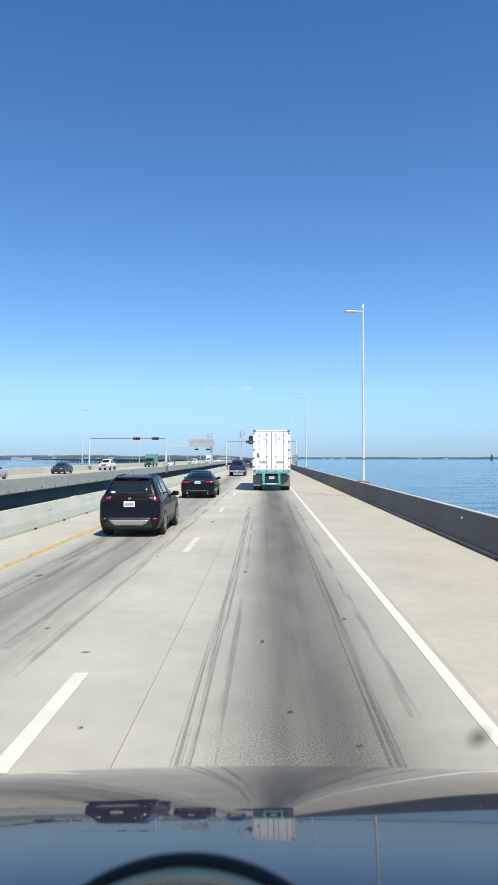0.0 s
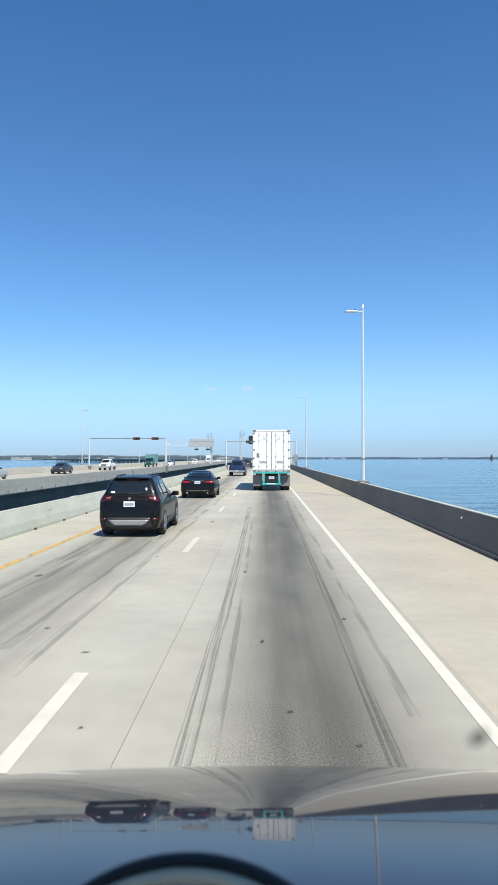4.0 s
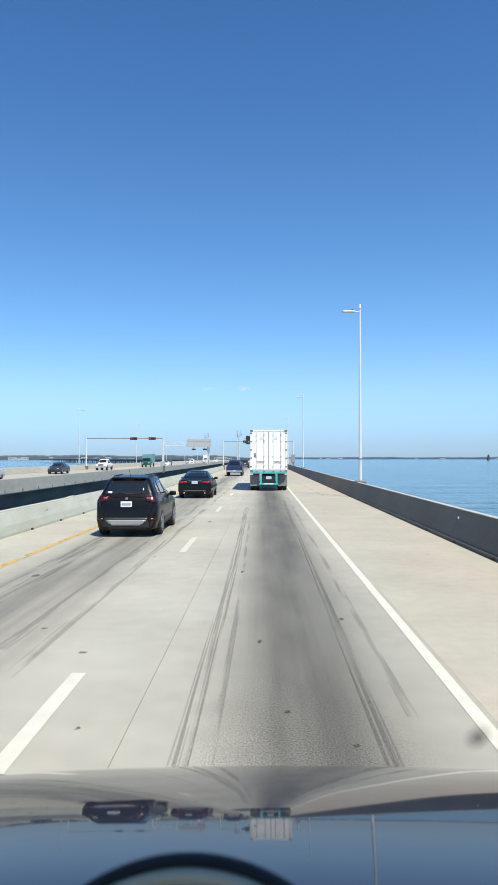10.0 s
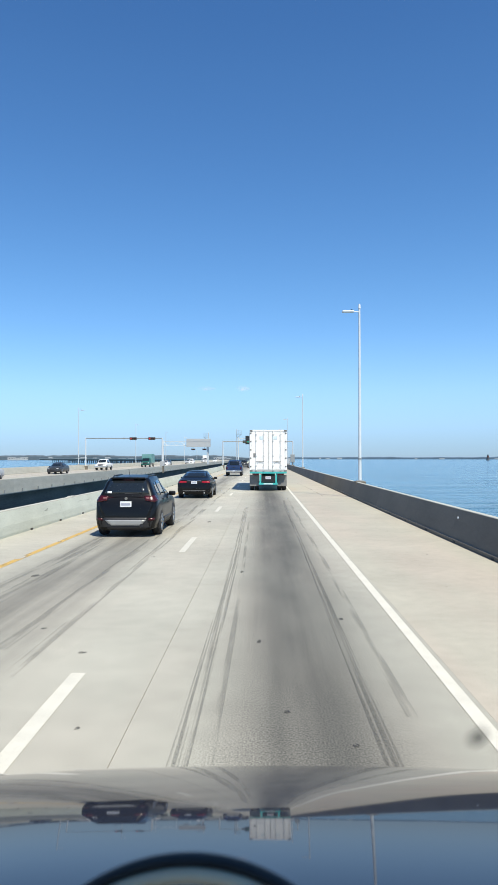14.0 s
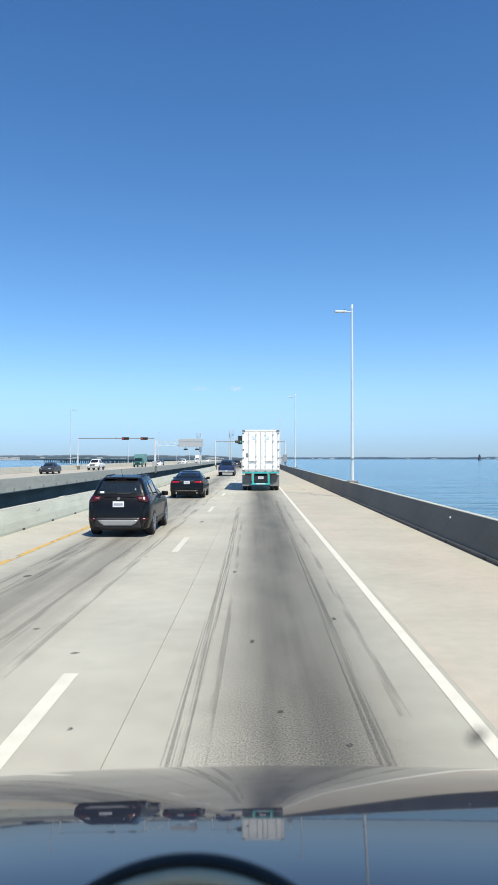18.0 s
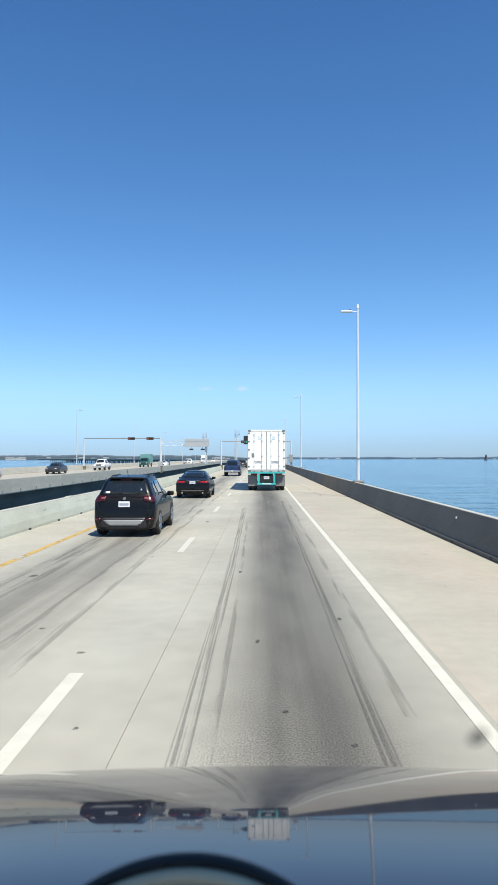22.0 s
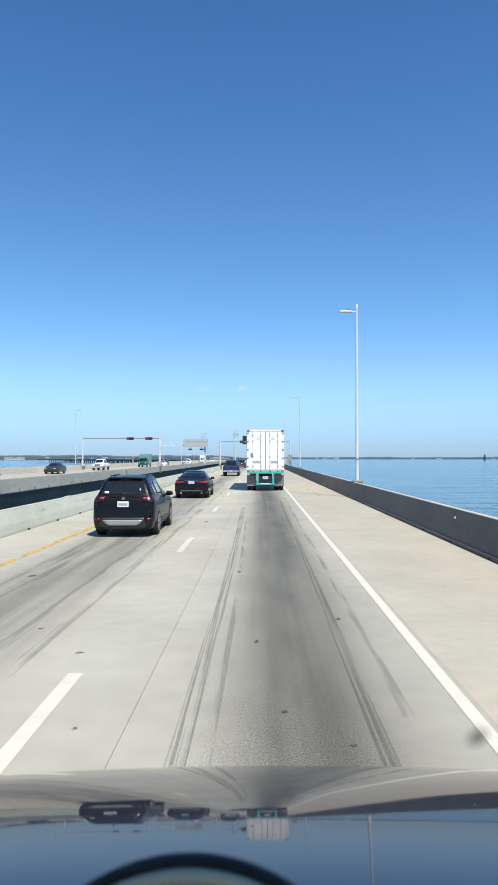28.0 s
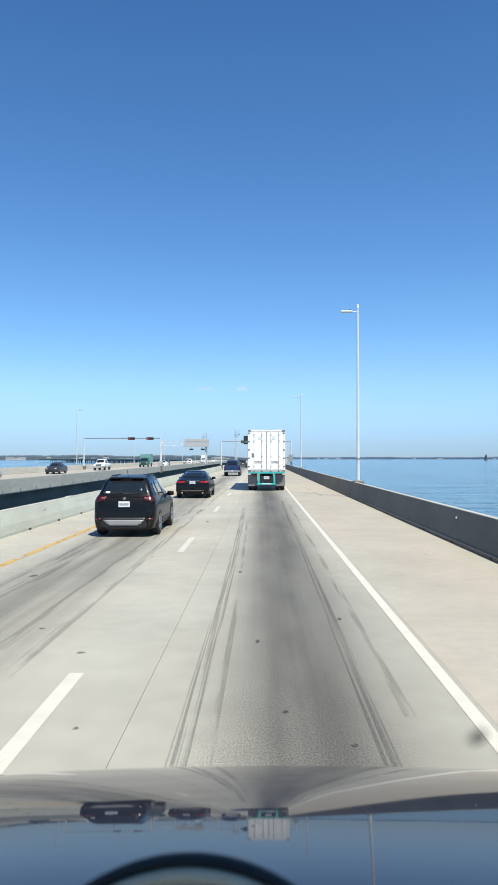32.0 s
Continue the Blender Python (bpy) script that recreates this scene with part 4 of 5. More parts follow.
def suv(m, colour, label, group, brake=False):
    t = thing("suv", m, label, "car", group)
    bm = body_shell([(y, zt, wt * (0.955 - 0.10 * min(1, max(0, (zt - 1.1) / 0.45))), zb, wb * 0.95) for y, zt, wt, zb, wb in SUV], 0.20)
    tree = BVHTree.FromBMesh(bm)
    body = part("body", bm, colour, t, smooth=True)
    panel(tree, body, "rear_window", M_GLASS, [(-0.62, 1.18), (0.62, 1.18), (0.50, 1.53), (-0.50, 1.53)], "rear", label="dark tinted rear window")
    bm = boxed(-0.48, 0.48, 0.35, 0.66, 1.585, 1.632, 0.023)
    part("roof_spoiler", bm, colour, body, smooth=True)
    panel(tree, body, "brake_light", M_RED, [(-0.17, 1.548), (0.17, 1.548), (0.16, 1.572), (-0.16, 1.572)], "rear", nu=4, nv=1, lift=0.02)
    for s in (-1, 1):
        li = panel(tree, body, "tail_light", M_BRAKE if brake else M_RED, [(s * 0.53, 1.00), (s * 0.80, 0.95), (s * 0.79, 1.13), (s * 0.49, 1.12)], "rear", lift=0.02, label="red tail light")
        panel(tree, body, "reverse_lens", M_PINK, [(s * 0.55, 1.04), (s * 0.64, 1.035), (s * 0.64, 1.075), (s * 0.54, 1.08)], "rear", li, nu=3, nv=2, lift=0.03)
        panel(tree, body, "bumper_reflector", M_RED, [(s * 0.62, 0.46), (s * 0.79, 0.46), (s * 0.80, 0.53), (s * 0.64, 0.53)], "rear", nu=3, nv=2, lift=0.014)
        panel(tree, body, "tail_light_side", M_RED, [(0.10, 0.97), (0.36, 1.0), (0.32, 1.09), (0.13, 1.10)], "right" if s > 0 else "left", lift=0.012)
    panel(tree, body, "lower_cladding", M_BLACK, [(-0.66, 0.215), (0.66, 0.215), (0.78, 0.54), (-0.78, 0.54)], "rear", lift=0.012)
    panel(tree, body, "skid_plate", M_SILVER, [(-0.43, 0.325), (0.43, 0.325), (0.56, 0.475), (-0.56, 0.475)], "rear", nu=12, lift=0.035, label="brushed silver rear skid plate")
    for s in (-1, 1):
        part("tailpipe", lathe(bmesh.new(), [(-0.03, 0.045), (0.1, 0.045), (0.1, 0.036), (-0.025, 0.036)], 14, "Y", (s * 0.44, -0.01, 0.325)), M_BLACK, body)
    part("badge", rod(bmesh.new(), (0, 0.05, 1.055), (0, 0.13, 1.055), 0.038, n=18), M_FLAP, body)
    number_plate(body, 0.035, 0.905)
    panel(tree, body, "sticker", M_PLATE, [(-0.54, 1.195), (-0.42, 1.195), (-0.42, 1.245), (-0.54, 1.245)], "rear", nu=2, nv=1, lift=0.013)
    part("wiper", rod(bmesh.new(), (-0.05, 0.165, 1.185), (0.33, 0.17, 1.20), 0.012, n=6), M_BLACK, body)
    both_sides(tree, body, "quarter_window", M_GLASS, [(0.55, 1.15), (1.05, 1.11), (1.05, 1.50), (0.72, 1.47)])
    both_sides(tree, body, "rear_door_window", M_GLASS, [(1.10, 1.11), (1.90, 1.10), (1.90, 1.52), (1.10, 1.50)])
    both_sides(tree, body, "front_door_window", M_GLASS, [(1.97, 1.10), (2.95, 1.08), (2.55, 1.46), (1.97, 1.52)])
    panel(tree, body, "windscreen", M_GLASS, [(-0.66, 1.16), (0.66, 1.16), (0.52, 1.55), (-0.52, 1.55)], "front")
    for s in (-1, 1):
        panel(tree, body, "headlight", M_CLEAR, [(s * 0.45, 0.83), (s * 0.78, 0.86), (s * 0.78, 0.95), (s * 0.48, 0.90)], "front")
        rail = bmesh.new()
        for a, b in (((0.7, 1.60), (0.9, 1.665)), ((0.9, 1.665), (2.0, 1.68)), ((2.0, 1.68), (2.25, 1.61))):
            rod(rail, (s * 0.50, a[0], a[1]), (s * 0.50, b[0], b[1]), 0.018, n=8)
        part("roof_rail", rail, M_BLACK, body)
    panel(tree, body, "grille", M_BLACK, [(-0.42, 0.62), (0.42, 0.62), (0.42, 0.86), (-0.42, 0.86)], "front")
    part("aerial", rod(bmesh.new(), (-0.02, 0.75, 1.66), (-0.02, 0.55, 1.86), 0.008, 0.004, 6), M_BLACK, body)
    both_sides(tree, body, "door_handle", colour, [(1.12, 0.97), (1.30, 0.97), (1.30, 1.0), (1.12, 1.0)], nu=3, nv=1, lift=0.03)
    both_sides(tree, body, "door_handle", colour, [(2.02, 0.96), (2.20, 0.96), (2.20, 0.99), (2.02, 0.99)], nu=3, nv=1, lift=0.03)
    part("underbody", boxed(-0.62, 0.62, 0.16, 4.2, 0.17, 0.30, 0.04), M_BLACK, body, "dark underbody")
    both_sides(tree, body, "sill_cladding", M_BLACK, [(1.25, 0.33), (3.25, 0.33), (3.25, 0.46), (1.25, 0.46)], lift=0.012)
    for y in (0.86, 3.55):
        arch(t, tree, y, 0.355, 0.87, M_BLACK)
        for s in (-1, 1):
            wheel(t, s * 0.755, y, 0.355, 0.245, s)
    mirrors(body, 2.75, 1.08, 0.78, colour)
    return t


def sedan(m, colour, label, group, brake=False, lift=1.0):
    t = thing("sedan_car", m, label, "car", group)
    rows = [(y, 0.25 + (zt - 0.25) * lift, wt, zb, wb) for y, zt, wt, zb, wb in SEDAN]
    bm = body_shell(rows, 0.22)
    tree = BVHTree.FromBMesh(bm)
    body = part("body", bm, colour, t, smooth=True)
    panel(tree, body, "rear_window", M_GLASS, [(-0.60, 1.135), (0.60, 1.135), (0.50, 1.38), (-0.50, 1.38)], "rear", label="dark rear window")
    for s in (-1, 1):
        panel(tree, body, "tail_light", M_BRAKE if brake else M_RED, [(s * 0.40, 0.85), (s * 0.83, 0.82), (s * 0.84, 0.94), (s * 0.42, 0.92)], "rear", lift=0.014, label="red tail light")
        panel(tree, body, "headlight", M_CLEAR, [(s * 0.42, 0.66), (s * 0.72, 0.68), (s * 0.74, 0.76), (s * 0.46, 0.72)], "front")
        part("tailpipe", lathe(bmesh.new(), [(-0.02, 0.04), (0.1, 0.04), (0.1, 0.03), (-0.015, 0.03)], 12, "Y", (s * 0.55, 0, 0.30)), M_CHROME, body)
    panel(tree, body, "boot_trim", M_CHROME, [(-0.38, 0.935), (0.38, 0.935), (0.38, 0.955), (-0.38, 0.955)], "rear", nu=6, nv=1, lift=0.012)
    panel(tree, body, "bumper_trim", M_SILVER, [(-0.60, 0.40), (0.60, 0.40), (0.60, 0.42), (-0.60, 0.42)], "rear", nu=6, nv=1, lift=0.012)
    number_plate(body, 0.035, 0.84)
    both_sides(tree, body, "rear_door_window", M_GLASS, [(1.25, 1.03), (2.05, 1.01), (2.05, 1.36), (1.62, 1.34)])
    both_sides(tree, body, "front_door_window", M_GLASS, [(2.12, 1.01), (3.15, 0.99), (2.72, 1.32), (2.12, 1.36)])
    panel(tree, body, "windscreen", M_GLASS, [(-0.66, 1.03), (0.66, 1.03), (0.50, 1.37), (-0.50, 1.37)], "front")
    panel(tree, body, "grille", M_BLACK, [(-0.36, 0.46), (0.36, 0.46), (0.40, 0.66), (-0.40, 0.66)], "front")
    both_sides(tree, body, "door_handle", M_CHROME, [(1.35, 0.86), (1.52, 0.86), (1.52, 0.89), (1.35, 0.89)], nu=3, nv=1, lift=0.025)
    both_sides(tree, body, "door_handle", M_CHROME, [(2.25, 0.86), (2.42, 0.86), (2.42, 0.89), (2.25, 0.89)], nu=3, nv=1, lift=0.025)
    for y in (1.0, 3.82):
        arch(t, tree, y, 0.33, 0.918, colour)
        for s in (-1, 1):
            wheel(t, s * 0.80, y, 0.33, 0.23, s)
    mirrors(body, 2.95, 1.02, 0.80, colour)
    return t


def pickup(m, colour, label, group, topper=False):
    t = thing("pickup_truck", m, label, "pickup truck", group)
    bm = body_shell(PICKUP, 0.42)
    tree = BVHTree.FromBMesh(bm)
    body = part("body", bm, colour, t, smooth=True)
    panel(tree, body, "rear_window", M_GLASS, [(-0.60, 1.28), (0.60, 1.28), (0.54, 1.74), (-0.54, 1.74)], "rear", label="dark rear cab window")
    part("bed_floor", boxed(-0.78, 0.78, 0.2, 1.85, 1.19, 1.20), M_BLACK, body)
    for s in (-1, 1):
        panel(tree, body, "tail_light", M_RED, [(s * 0.76, 0.80), (s * 0.90, 0.80), (s * 0.90, 1.10), (s * 0.76, 1.10)], "rear", nu=3, lift=0.014)
        panel(tree, body, "headlight", M_CLEAR, [(s * 0.48, 0.86), (s * 0.80, 0.86), (s * 0.80, 1.02), (s * 0.48, 1.02)], "front")
    bump = part("rear_bumper", boxed(-0.92, 0.92, -0.14, 0.04, 0.50, 0.70, 0.03), M_CHROME, body, "chrome rear bumper")
    number_plate(bump, -0.152, 0.61, 0.28, 0.13)
    part("front_bumper", boxed(-0.94, 0.94, 5.66, 5.86, 0.52, 0.74, 0.04), M_CHROME, body)
    panel(tree, body, "tailgate_seam", M_BLACK, [(-0.72, 0.755), (0.72, 0.755), (0.72, 0.77), (-0.72, 0.77)], "rear", nv=1, lift=0.006)
    part("tailgate_handle", boxed(-0.12, 0.12, 0.0, 0.09, 1.0, 1.07, 0.01), M_BLACK, body)
    both_sides(tree, body, "rear_door_window", M_GLASS, [(2.25, 1.22), (2.95, 1.21), (2.95, 1.70), (2.28, 1.70)])
    both_sides(tree, body, "front_door_window", M_GLASS, [(3.03, 1.21), (4.05, 1.20), (3.65, 1.68), (3.03, 1.70)])
    panel(tree, body, "windscreen", M_GLASS, [(-0.74, 1.30), (0.74, 1.30), (0.60, 1.78), (-0.60, 1.78)], "front")
    panel(tree, body, "grille", M_BLACK, [(-0.45, 0.78), (0.45, 0.78), (0.45, 1.03), (-0.45, 1.03)], "front")
    for y in (1.15, 4.75):
        arch(t, tree, y, 0.40, 0.975, M_BLACK)
        for s in (-1, 1):
            wheel(t, s * 0.84, y, 0.40, 0.27, s)
    mirrors(body, 3.95, 1.28, 0.90, M_BLACK)
    if topper:
        part("bed_cover", boxed(-0.80, 0.80, 0.1, 1.92, 1.17, 1.85, 0.08), colour, body)
    return t


def box_truck(m, cab_mat, box_mat, label, group, length=6.2, high=3.3):
    """A light lorry with a square box, front at +y."""
    t = thing("box_truck", m, label, "lorry", group)
    part("cargo_box", boxed(-1.15, 1.15, 0, length - 2.0, 0.95, high, 0.03), box_mat, t)
    rows = [(length - 1.95, 2.0, 0.86, 1.3, 1.02), (length - 1.2, 2.15, 0.86, 1.3, 1.02), (length - 0.75, 2.05, 0.84, 1.3, 1.02), (length - 0.3, 1.35, 0.88, 1.22, 1.02), (length + 0.6, 1.2, 0.86, 1.08, 1.0), (length + 0.75, 0.7, 0.8, 0.62, 0.94)]
    bm = body_shell(rows, 0.45, 24)
    tree = BVHTree.FromBMesh(bm)
    cab = part("cab", bm, cab_mat, t, smooth=True)
    panel(tree, cab, "windscreen", M_GLASS, [(-0.85, 1.40), (0.85, 1.40), (0.76, 2.0), (-0.76, 2.0)], "front", far=9)
    panel(tree, cab, "grille", M_BLACK, [(-0.5, 0.75), (0.5, 0.75), (0.5, 1.05), (-0.5, 1.05)], "front", far=9)
    for s in (-1, 1):
        panel(tree, cab, "headlight", M_CLEAR, [(s * 0.6, 0.85), (s * 0.86, 0.85), (s * 0.86, 1.05), (s * 0.6, 1.05)], "front", far=9)
        for y in (1.2, length - 0.2):
            wheel(t, s * 0.92, y, 0.42, 0.26, s, M_STEEL)
    part("frame_rail", boxed(-0.45, 0.45, 0.2, length, 0.6, 0.95), M_BLACK, t)
    mirrors(cab, length - 0.6, 1.55, 1.02, M_BLACK)
    return t


def container_trailer(m):
    """A white freight container with twin rear doors on a teal skeletal chassis."""
    t = thing("container_trailer", m, "white container trailer with twin doors on a teal chassis", "truck trailer")
    w, z0, z1, ln = 1.22, 1.26, 4.02, 12.2
    box_ob = part("container", boxed(-w, w, 0.06, ln, z0, z1, 0.02), M_TRAILER, t)
    for k in range(30):
        y = 0.5 + 0.39 * k
        for s in (-1, 1):
            part("side_rib", boxed(min(s * w, s * (w + 0.03)), max(s * w, s * (w + 0.03)), y, y + 0.19, z0 + 0.15, z1 - 0.15), M_TRAILER, box_ob)
    for s in (-1, 1):
        part("corner_post", boxed(s * (w - 0.055) - 0.055, s * (w - 0.055) + 0.055, 0, 0.14, z0, z1, 0.012), M_TRAILER, box_ob)
        for z in (z0, z1 - 0.12):
            part("corner_casting", boxed(s * (w - 0.09) - 0.095, s * (w - 0.09) + 0.095, -0.012, 0.17, z, z + 0.12, 0.015), M_FLAP, box_ob, "dark steel corner casting")
    part("door_header", boxed(-w, w, 0, 0.12, z1 - 0.11, z1 + 0.004, 0.01), M_TRAILER, box_ob)
    part("door_sill", boxed(-w, w, 0, 0.12, z0 - 0.004, z0 + 0.13, 0.01), M_POST, box_ob)
    for s in (-1, 1):
        a, b = sorted((s * 0.012, s * (w - 0.115)))
        door = part("cargo_door", boxed(a, b, 0.02, 0.08, z0 + 0.14, z1 - 0.12, 0.008), M_TRAILER, box_ob, "white corrugated container door")
        for f in (0.2, 0.5, 0.8):
            x = a + (b - a) * f
            part("door_panel", boxed(x - 0.12, x + 0.12, 0.013, 0.02, z0 + 0.25, z1 - 0.24, 0.004), M_TRAILER, door)
        for f in (0.28, 0.74):
            x = a + (b - a) * f
            part("lock_rod", rod(bmesh.new(), (x, -0.02, z0 + 0.02), (x, -0.02, z1 - 0.02), 0.019, n=8), M_TRAILER, door)
            for z in (z0 + 0.35, z0 + 1.0, z0 + 2.0, z1 - 0.35):
                part("rod_bracket", boxed(x - 0.05, x + 0.05, -0.035, 0.02, z, z + 0.07, 0.01), M_SIGNBACK, door)
            part("cam_lock", boxed(x - 0.05, x + 0.05, -0.05, 0.0, z0 + 0.02, z0 + 0.09, 0.01), M_STEEL, door)
            part("lock_handle", boxed(x - 0.02, x + 0.30 * (1 if f < 0.5 else -1) if f < 0.5 else x + 0.02, -0.05, -0.025, z0 + 0.66, z0 + 0.70, 0.005) if f < 0.5 else boxed(x - 0.30, x + 0.02, -0.05, -0.025, z0 + 0.66, z0 + 0.70, 0.005), M_STEEL, door)
        for k in range(5):
            z = z0 + 0.3 + 0.55 * k
            part("hinge", boxed(s * (w - 0.06) - 0.05, s * (w - 0.06) + 0.05, -0.02, 0.012, z, z + 0.09, 0.01), M_FLAP, door)
    part("gasket", boxed(-0.011, 0.011, 0.012, 0.07, z0 + 0.14, z1 - 0.12), M_BLACK, box_ob)
    part("data_plate", boxed(-0.98, -0.84, 0.0, 0.0055, z0 + 0.95, z0 + 1.22, 0.002), M_FLAP, box_ob, "grey data plate")
    for s in (-1, 1):
        part("faded_panel", boxed(s * 0.42 - 0.15, s * 0.42 + 0.15, 0.001, 0.0052, z0 + 2.12, z0 + 2.34), material("faded_marking", (0.62, 0.72, 0.74), 0.6), box_ob)
    ch = part("chassis", boxed(-0.42, 0.42, 0.0, ln, 0.98, 1.22, 0.02), M_TEAL, t, "teal steel chassis frame")
    part("rear_bolster", boxed(-1.22, 1.22, -0.02, 0.30, 1.14, 1.252, 0.015), M_TEAL, ch)
    for s in (-1, 1):
        part("guard_post", boxed(s * 0.52 - 0.06, s * 0.52 + 0.06, -0.05, 0.06, 0.50, 1.07, 0.012), M_TEAL, ch)
        part("stop_light", boxed(s * 0.82 - 0.22, s * 0.82 + 0.22, -0.035, 0.05, 1.04, 1.138, 0.01), M_RED, ch)
        part("mud_flap", boxed(s * 0.92 - 0.31, s * 0.92 + 0.31, 0.32, 0.34, 0.30, 1.05, 0.006), M_FLAP, t, "grey rubber mud flap")
        for k, y in enumerate((0.98, 2.25)):
            for x in (0.76, 1.07):
                wheel(t, s * x, y, 0.50, 0.26, s, M_STEEL)
        part("landing_leg", boxed(s * 0.75 - 0.07, s * 0.75 + 0.07, 9.2, 9.34, 0.05, 1.0, 0.01), M_TEAL, t)
        part("leg_foot", boxed(s * 0.75 - 0.16, s * 0.75 + 0.16, 9.1, 9.44, 0.0, 0.05, 0.01), M_TEAL, t)
    for y in (0.98, 2.25):
        part("axle", rod(bmesh.new(), (-1.1, y, 0.5), (1.1, y, 0.5), 0.07), M_BLACK, t)
        part("hanger", boxed(-0.42, 0.42, y - 0.12, y + 0.12, 0.5, 0.98, 0.02), M_BLACK, t)
    part("underride_guard", boxed(-0.62, 0.62, -0.07, 0.05, 0.40, 0.52, 0.012), M_TEAL, ch)
    part("guard_reflector", boxed(-0.30, 0.30, -0.078, -0.071, 0.43, 0.49), M_PLATE, ch)
    part("plate_frame", boxed(-0.45, 0.45, 0.0, 0.03, 0.56, 1.12, 0.01), M_BLACK, ch)
    number_plate(ch, -0.012, 0.86, 0.36, 0.17)
    return t


# ---- traffic ----
AHEAD, COMING = "traffic going the same way", "oncoming traffic"
container_trailer(pose(0.58, 46.6, 0))
suv(pose(-3.56, 19.3, 0), P_BLACK, "glossy black compact SUV with a silver skid plate", AHEAD)
sedan(pose(-3.46, 37.7, 0), P_BLACK, "black four-door saloon with lit red tail lights", AHEAD, True)
pickup(pose(-3.2, 84.0, 0), P_BLUE, "dark blue pickup truck with a chrome bumper", AHEAD)
suv(pose(-3.6, 150.0, 0), P_DARK, "distant dark SUV in the median lane", AHEAD)


def oncoming(make, lane, y, *a, **k):
    return make(pose(lane + bend(y), y, opp_z(lane) + 0.01, 0, 2.3, 180), *a, COMING, **k)


oncoming(sedan, -27.3, 97, P_DARK, "dark grey saloon on the twin bridge", lift=1.06)
oncoming(pickup, -27.3, 125, P_WHITE, "white pickup truck on the twin bridge")
oncoming(box_truck, -26.6, 168, P_GREEN, material("pale_green_box", (0.14, 0.30, 0.29), 0.6), "green box lorry on the twin bridge", high=3.0)
oncoming(sedan, -23.6, 176, P_WHITE, "white saloon on the twin bridge")
oncoming(suv, -27.0, 205, P_DARK, "dark SUV on the twin bridge")
oncoming(sedan, -26.4, 70, P_SILVER, "silver saloon on the twin bridge")
oncoming(suv, -23.4, 238, P_WHITE, "white SUV on the twin bridge")
oncoming(sedan, -27.2, 262, P_SILVER, "silver saloon far along the twin bridge")
oncoming(box_truck, -23.6, 300, P_WHITE, P_WHITE, "white box lorry on the twin bridge")
oncoming(suv, -27.2, 330, P_SILVER, "silver SUV far along the twin bridge")
oncoming(sedan, -23.5, 356, P_WHITE, "white saloon far along the twin bridge")


# ---- the driven pickup ----
HC = 0.16


def bonnet_profile():
    """Distance ahead and height of the bonnet's middle line, by its falling slope."""
    ds = np.linspace(0.95, 2.62, 84)
    slope = np.interp(ds, (0.95, 1.2, 1.36, 1.50, 1.73, 1.94, 2.15, 2.36, 2.46, 2.52, 2.62), (9.6, 11.5, 12.5, 13.5, 14.6, 16.8, 19.2, 21.3, 26, 50, 80))
    z = np.zeros_like(ds)
    for i in range(1, len(ds)):
        z[i] = z[i - 1] - (ds[i] - ds[i - 1]) * math.tan(radians((slope[i] + slope[i - 1]) / 2))
    return ds, z + 1.4225 - np.interp(1.5, ds, z)


def sag(d):
    """The driver's side of the bonnet falls away a little sooner."""
    a, b, c, most = 1.47, 1.66, 1.95, 0.0157
    if d < a:
        return 0.0
    rise = most * (min(d, b) - a) ** 2 / (2 * (b - a))
    return rise + (most * ((c - b) / 2 - max(0, c - d) ** 2 / (2 * (c - b))) if d > b else 0.0)


own = thing("driven_pickup", pose(0.19, 0, 0), "dark glossy pickup truck bonnet and steering wheel", "pickup truck")
ds, hz = bonnet_profile()
bm = bmesh.new()
xs = [HC + 1.02 * (2 * i / 48 - 1) for i in range(49)]
grid = []
for d, z in zip(ds, hz):
    front = 0.10 * max(0, (d - 2.2) / 0.42)
    grid.append([bm.verts.new((x, d - front * (x - HC) ** 2 * 0.6, z - 0.08 * max(0, abs(x - HC) - 0.55) ** 2 - 0.010 * (x - HC) ** 2 - sag(d) * min(1, max(0, (HC - 0.12 - x) / 0.4)))) for x in xs])
for p, q in zip(grid, grid[1:]):
    for i in range(48):
        bm.faces.new((p[i], p[i + 1], q[i + 1], q[i]))
bmesh.ops.recalc_face_normals(bm, faces=bm.faces)
hood = part("bonnet", bm, P_HOOD, own, "dark metallic bonnet mirroring road and sky", smooth=True)
sol = hood.modifiers.new("skin", "SOLIDIFY")
sol.thickness, sol.offset = 0.012, -1


def side_panel(name, s, y0, y1, top):
    """A gently bulged outer panel with its lower edge cut round the wheels."""
    bm = bmesh.new()
    cols = []
    n = max(8, int((y1 - y0) / 0.06))
    for i in range(n + 1):
        y = y0 + (y1 - y0) * i / n
        low = 0.52
        for wy in (1.85, -2.45):
            if abs(y - wy) < 0.52:
                low = max(low, 0.42 + math.sqrt(0.52 ** 2 - (y - wy) ** 2))
        hi = max(top(y), low + 0.03)
        cols.append([bm.verts.new((HC + s * (1.03 + 0.05 * math.sin(math.pi * (0.1 + 0.75 * k / 8))), y, low + (hi - low) * k / 8)) for k in range(9)])
    for p, q in zip(cols, cols[1:]):
        for k in range(8):
            bm.faces.new((p[k], q[k], q[k + 1], p[k + 1]) if s > 0 else (p[k], p[k + 1], q[k + 1], q[k]))
    ob = part(name, bm, P_HOOD, own, smooth=True)
    skin = ob.modifiers.new("skin", "SOLIDIFY")
    skin.thickness, skin.offset = 0.03, -1
    return ob


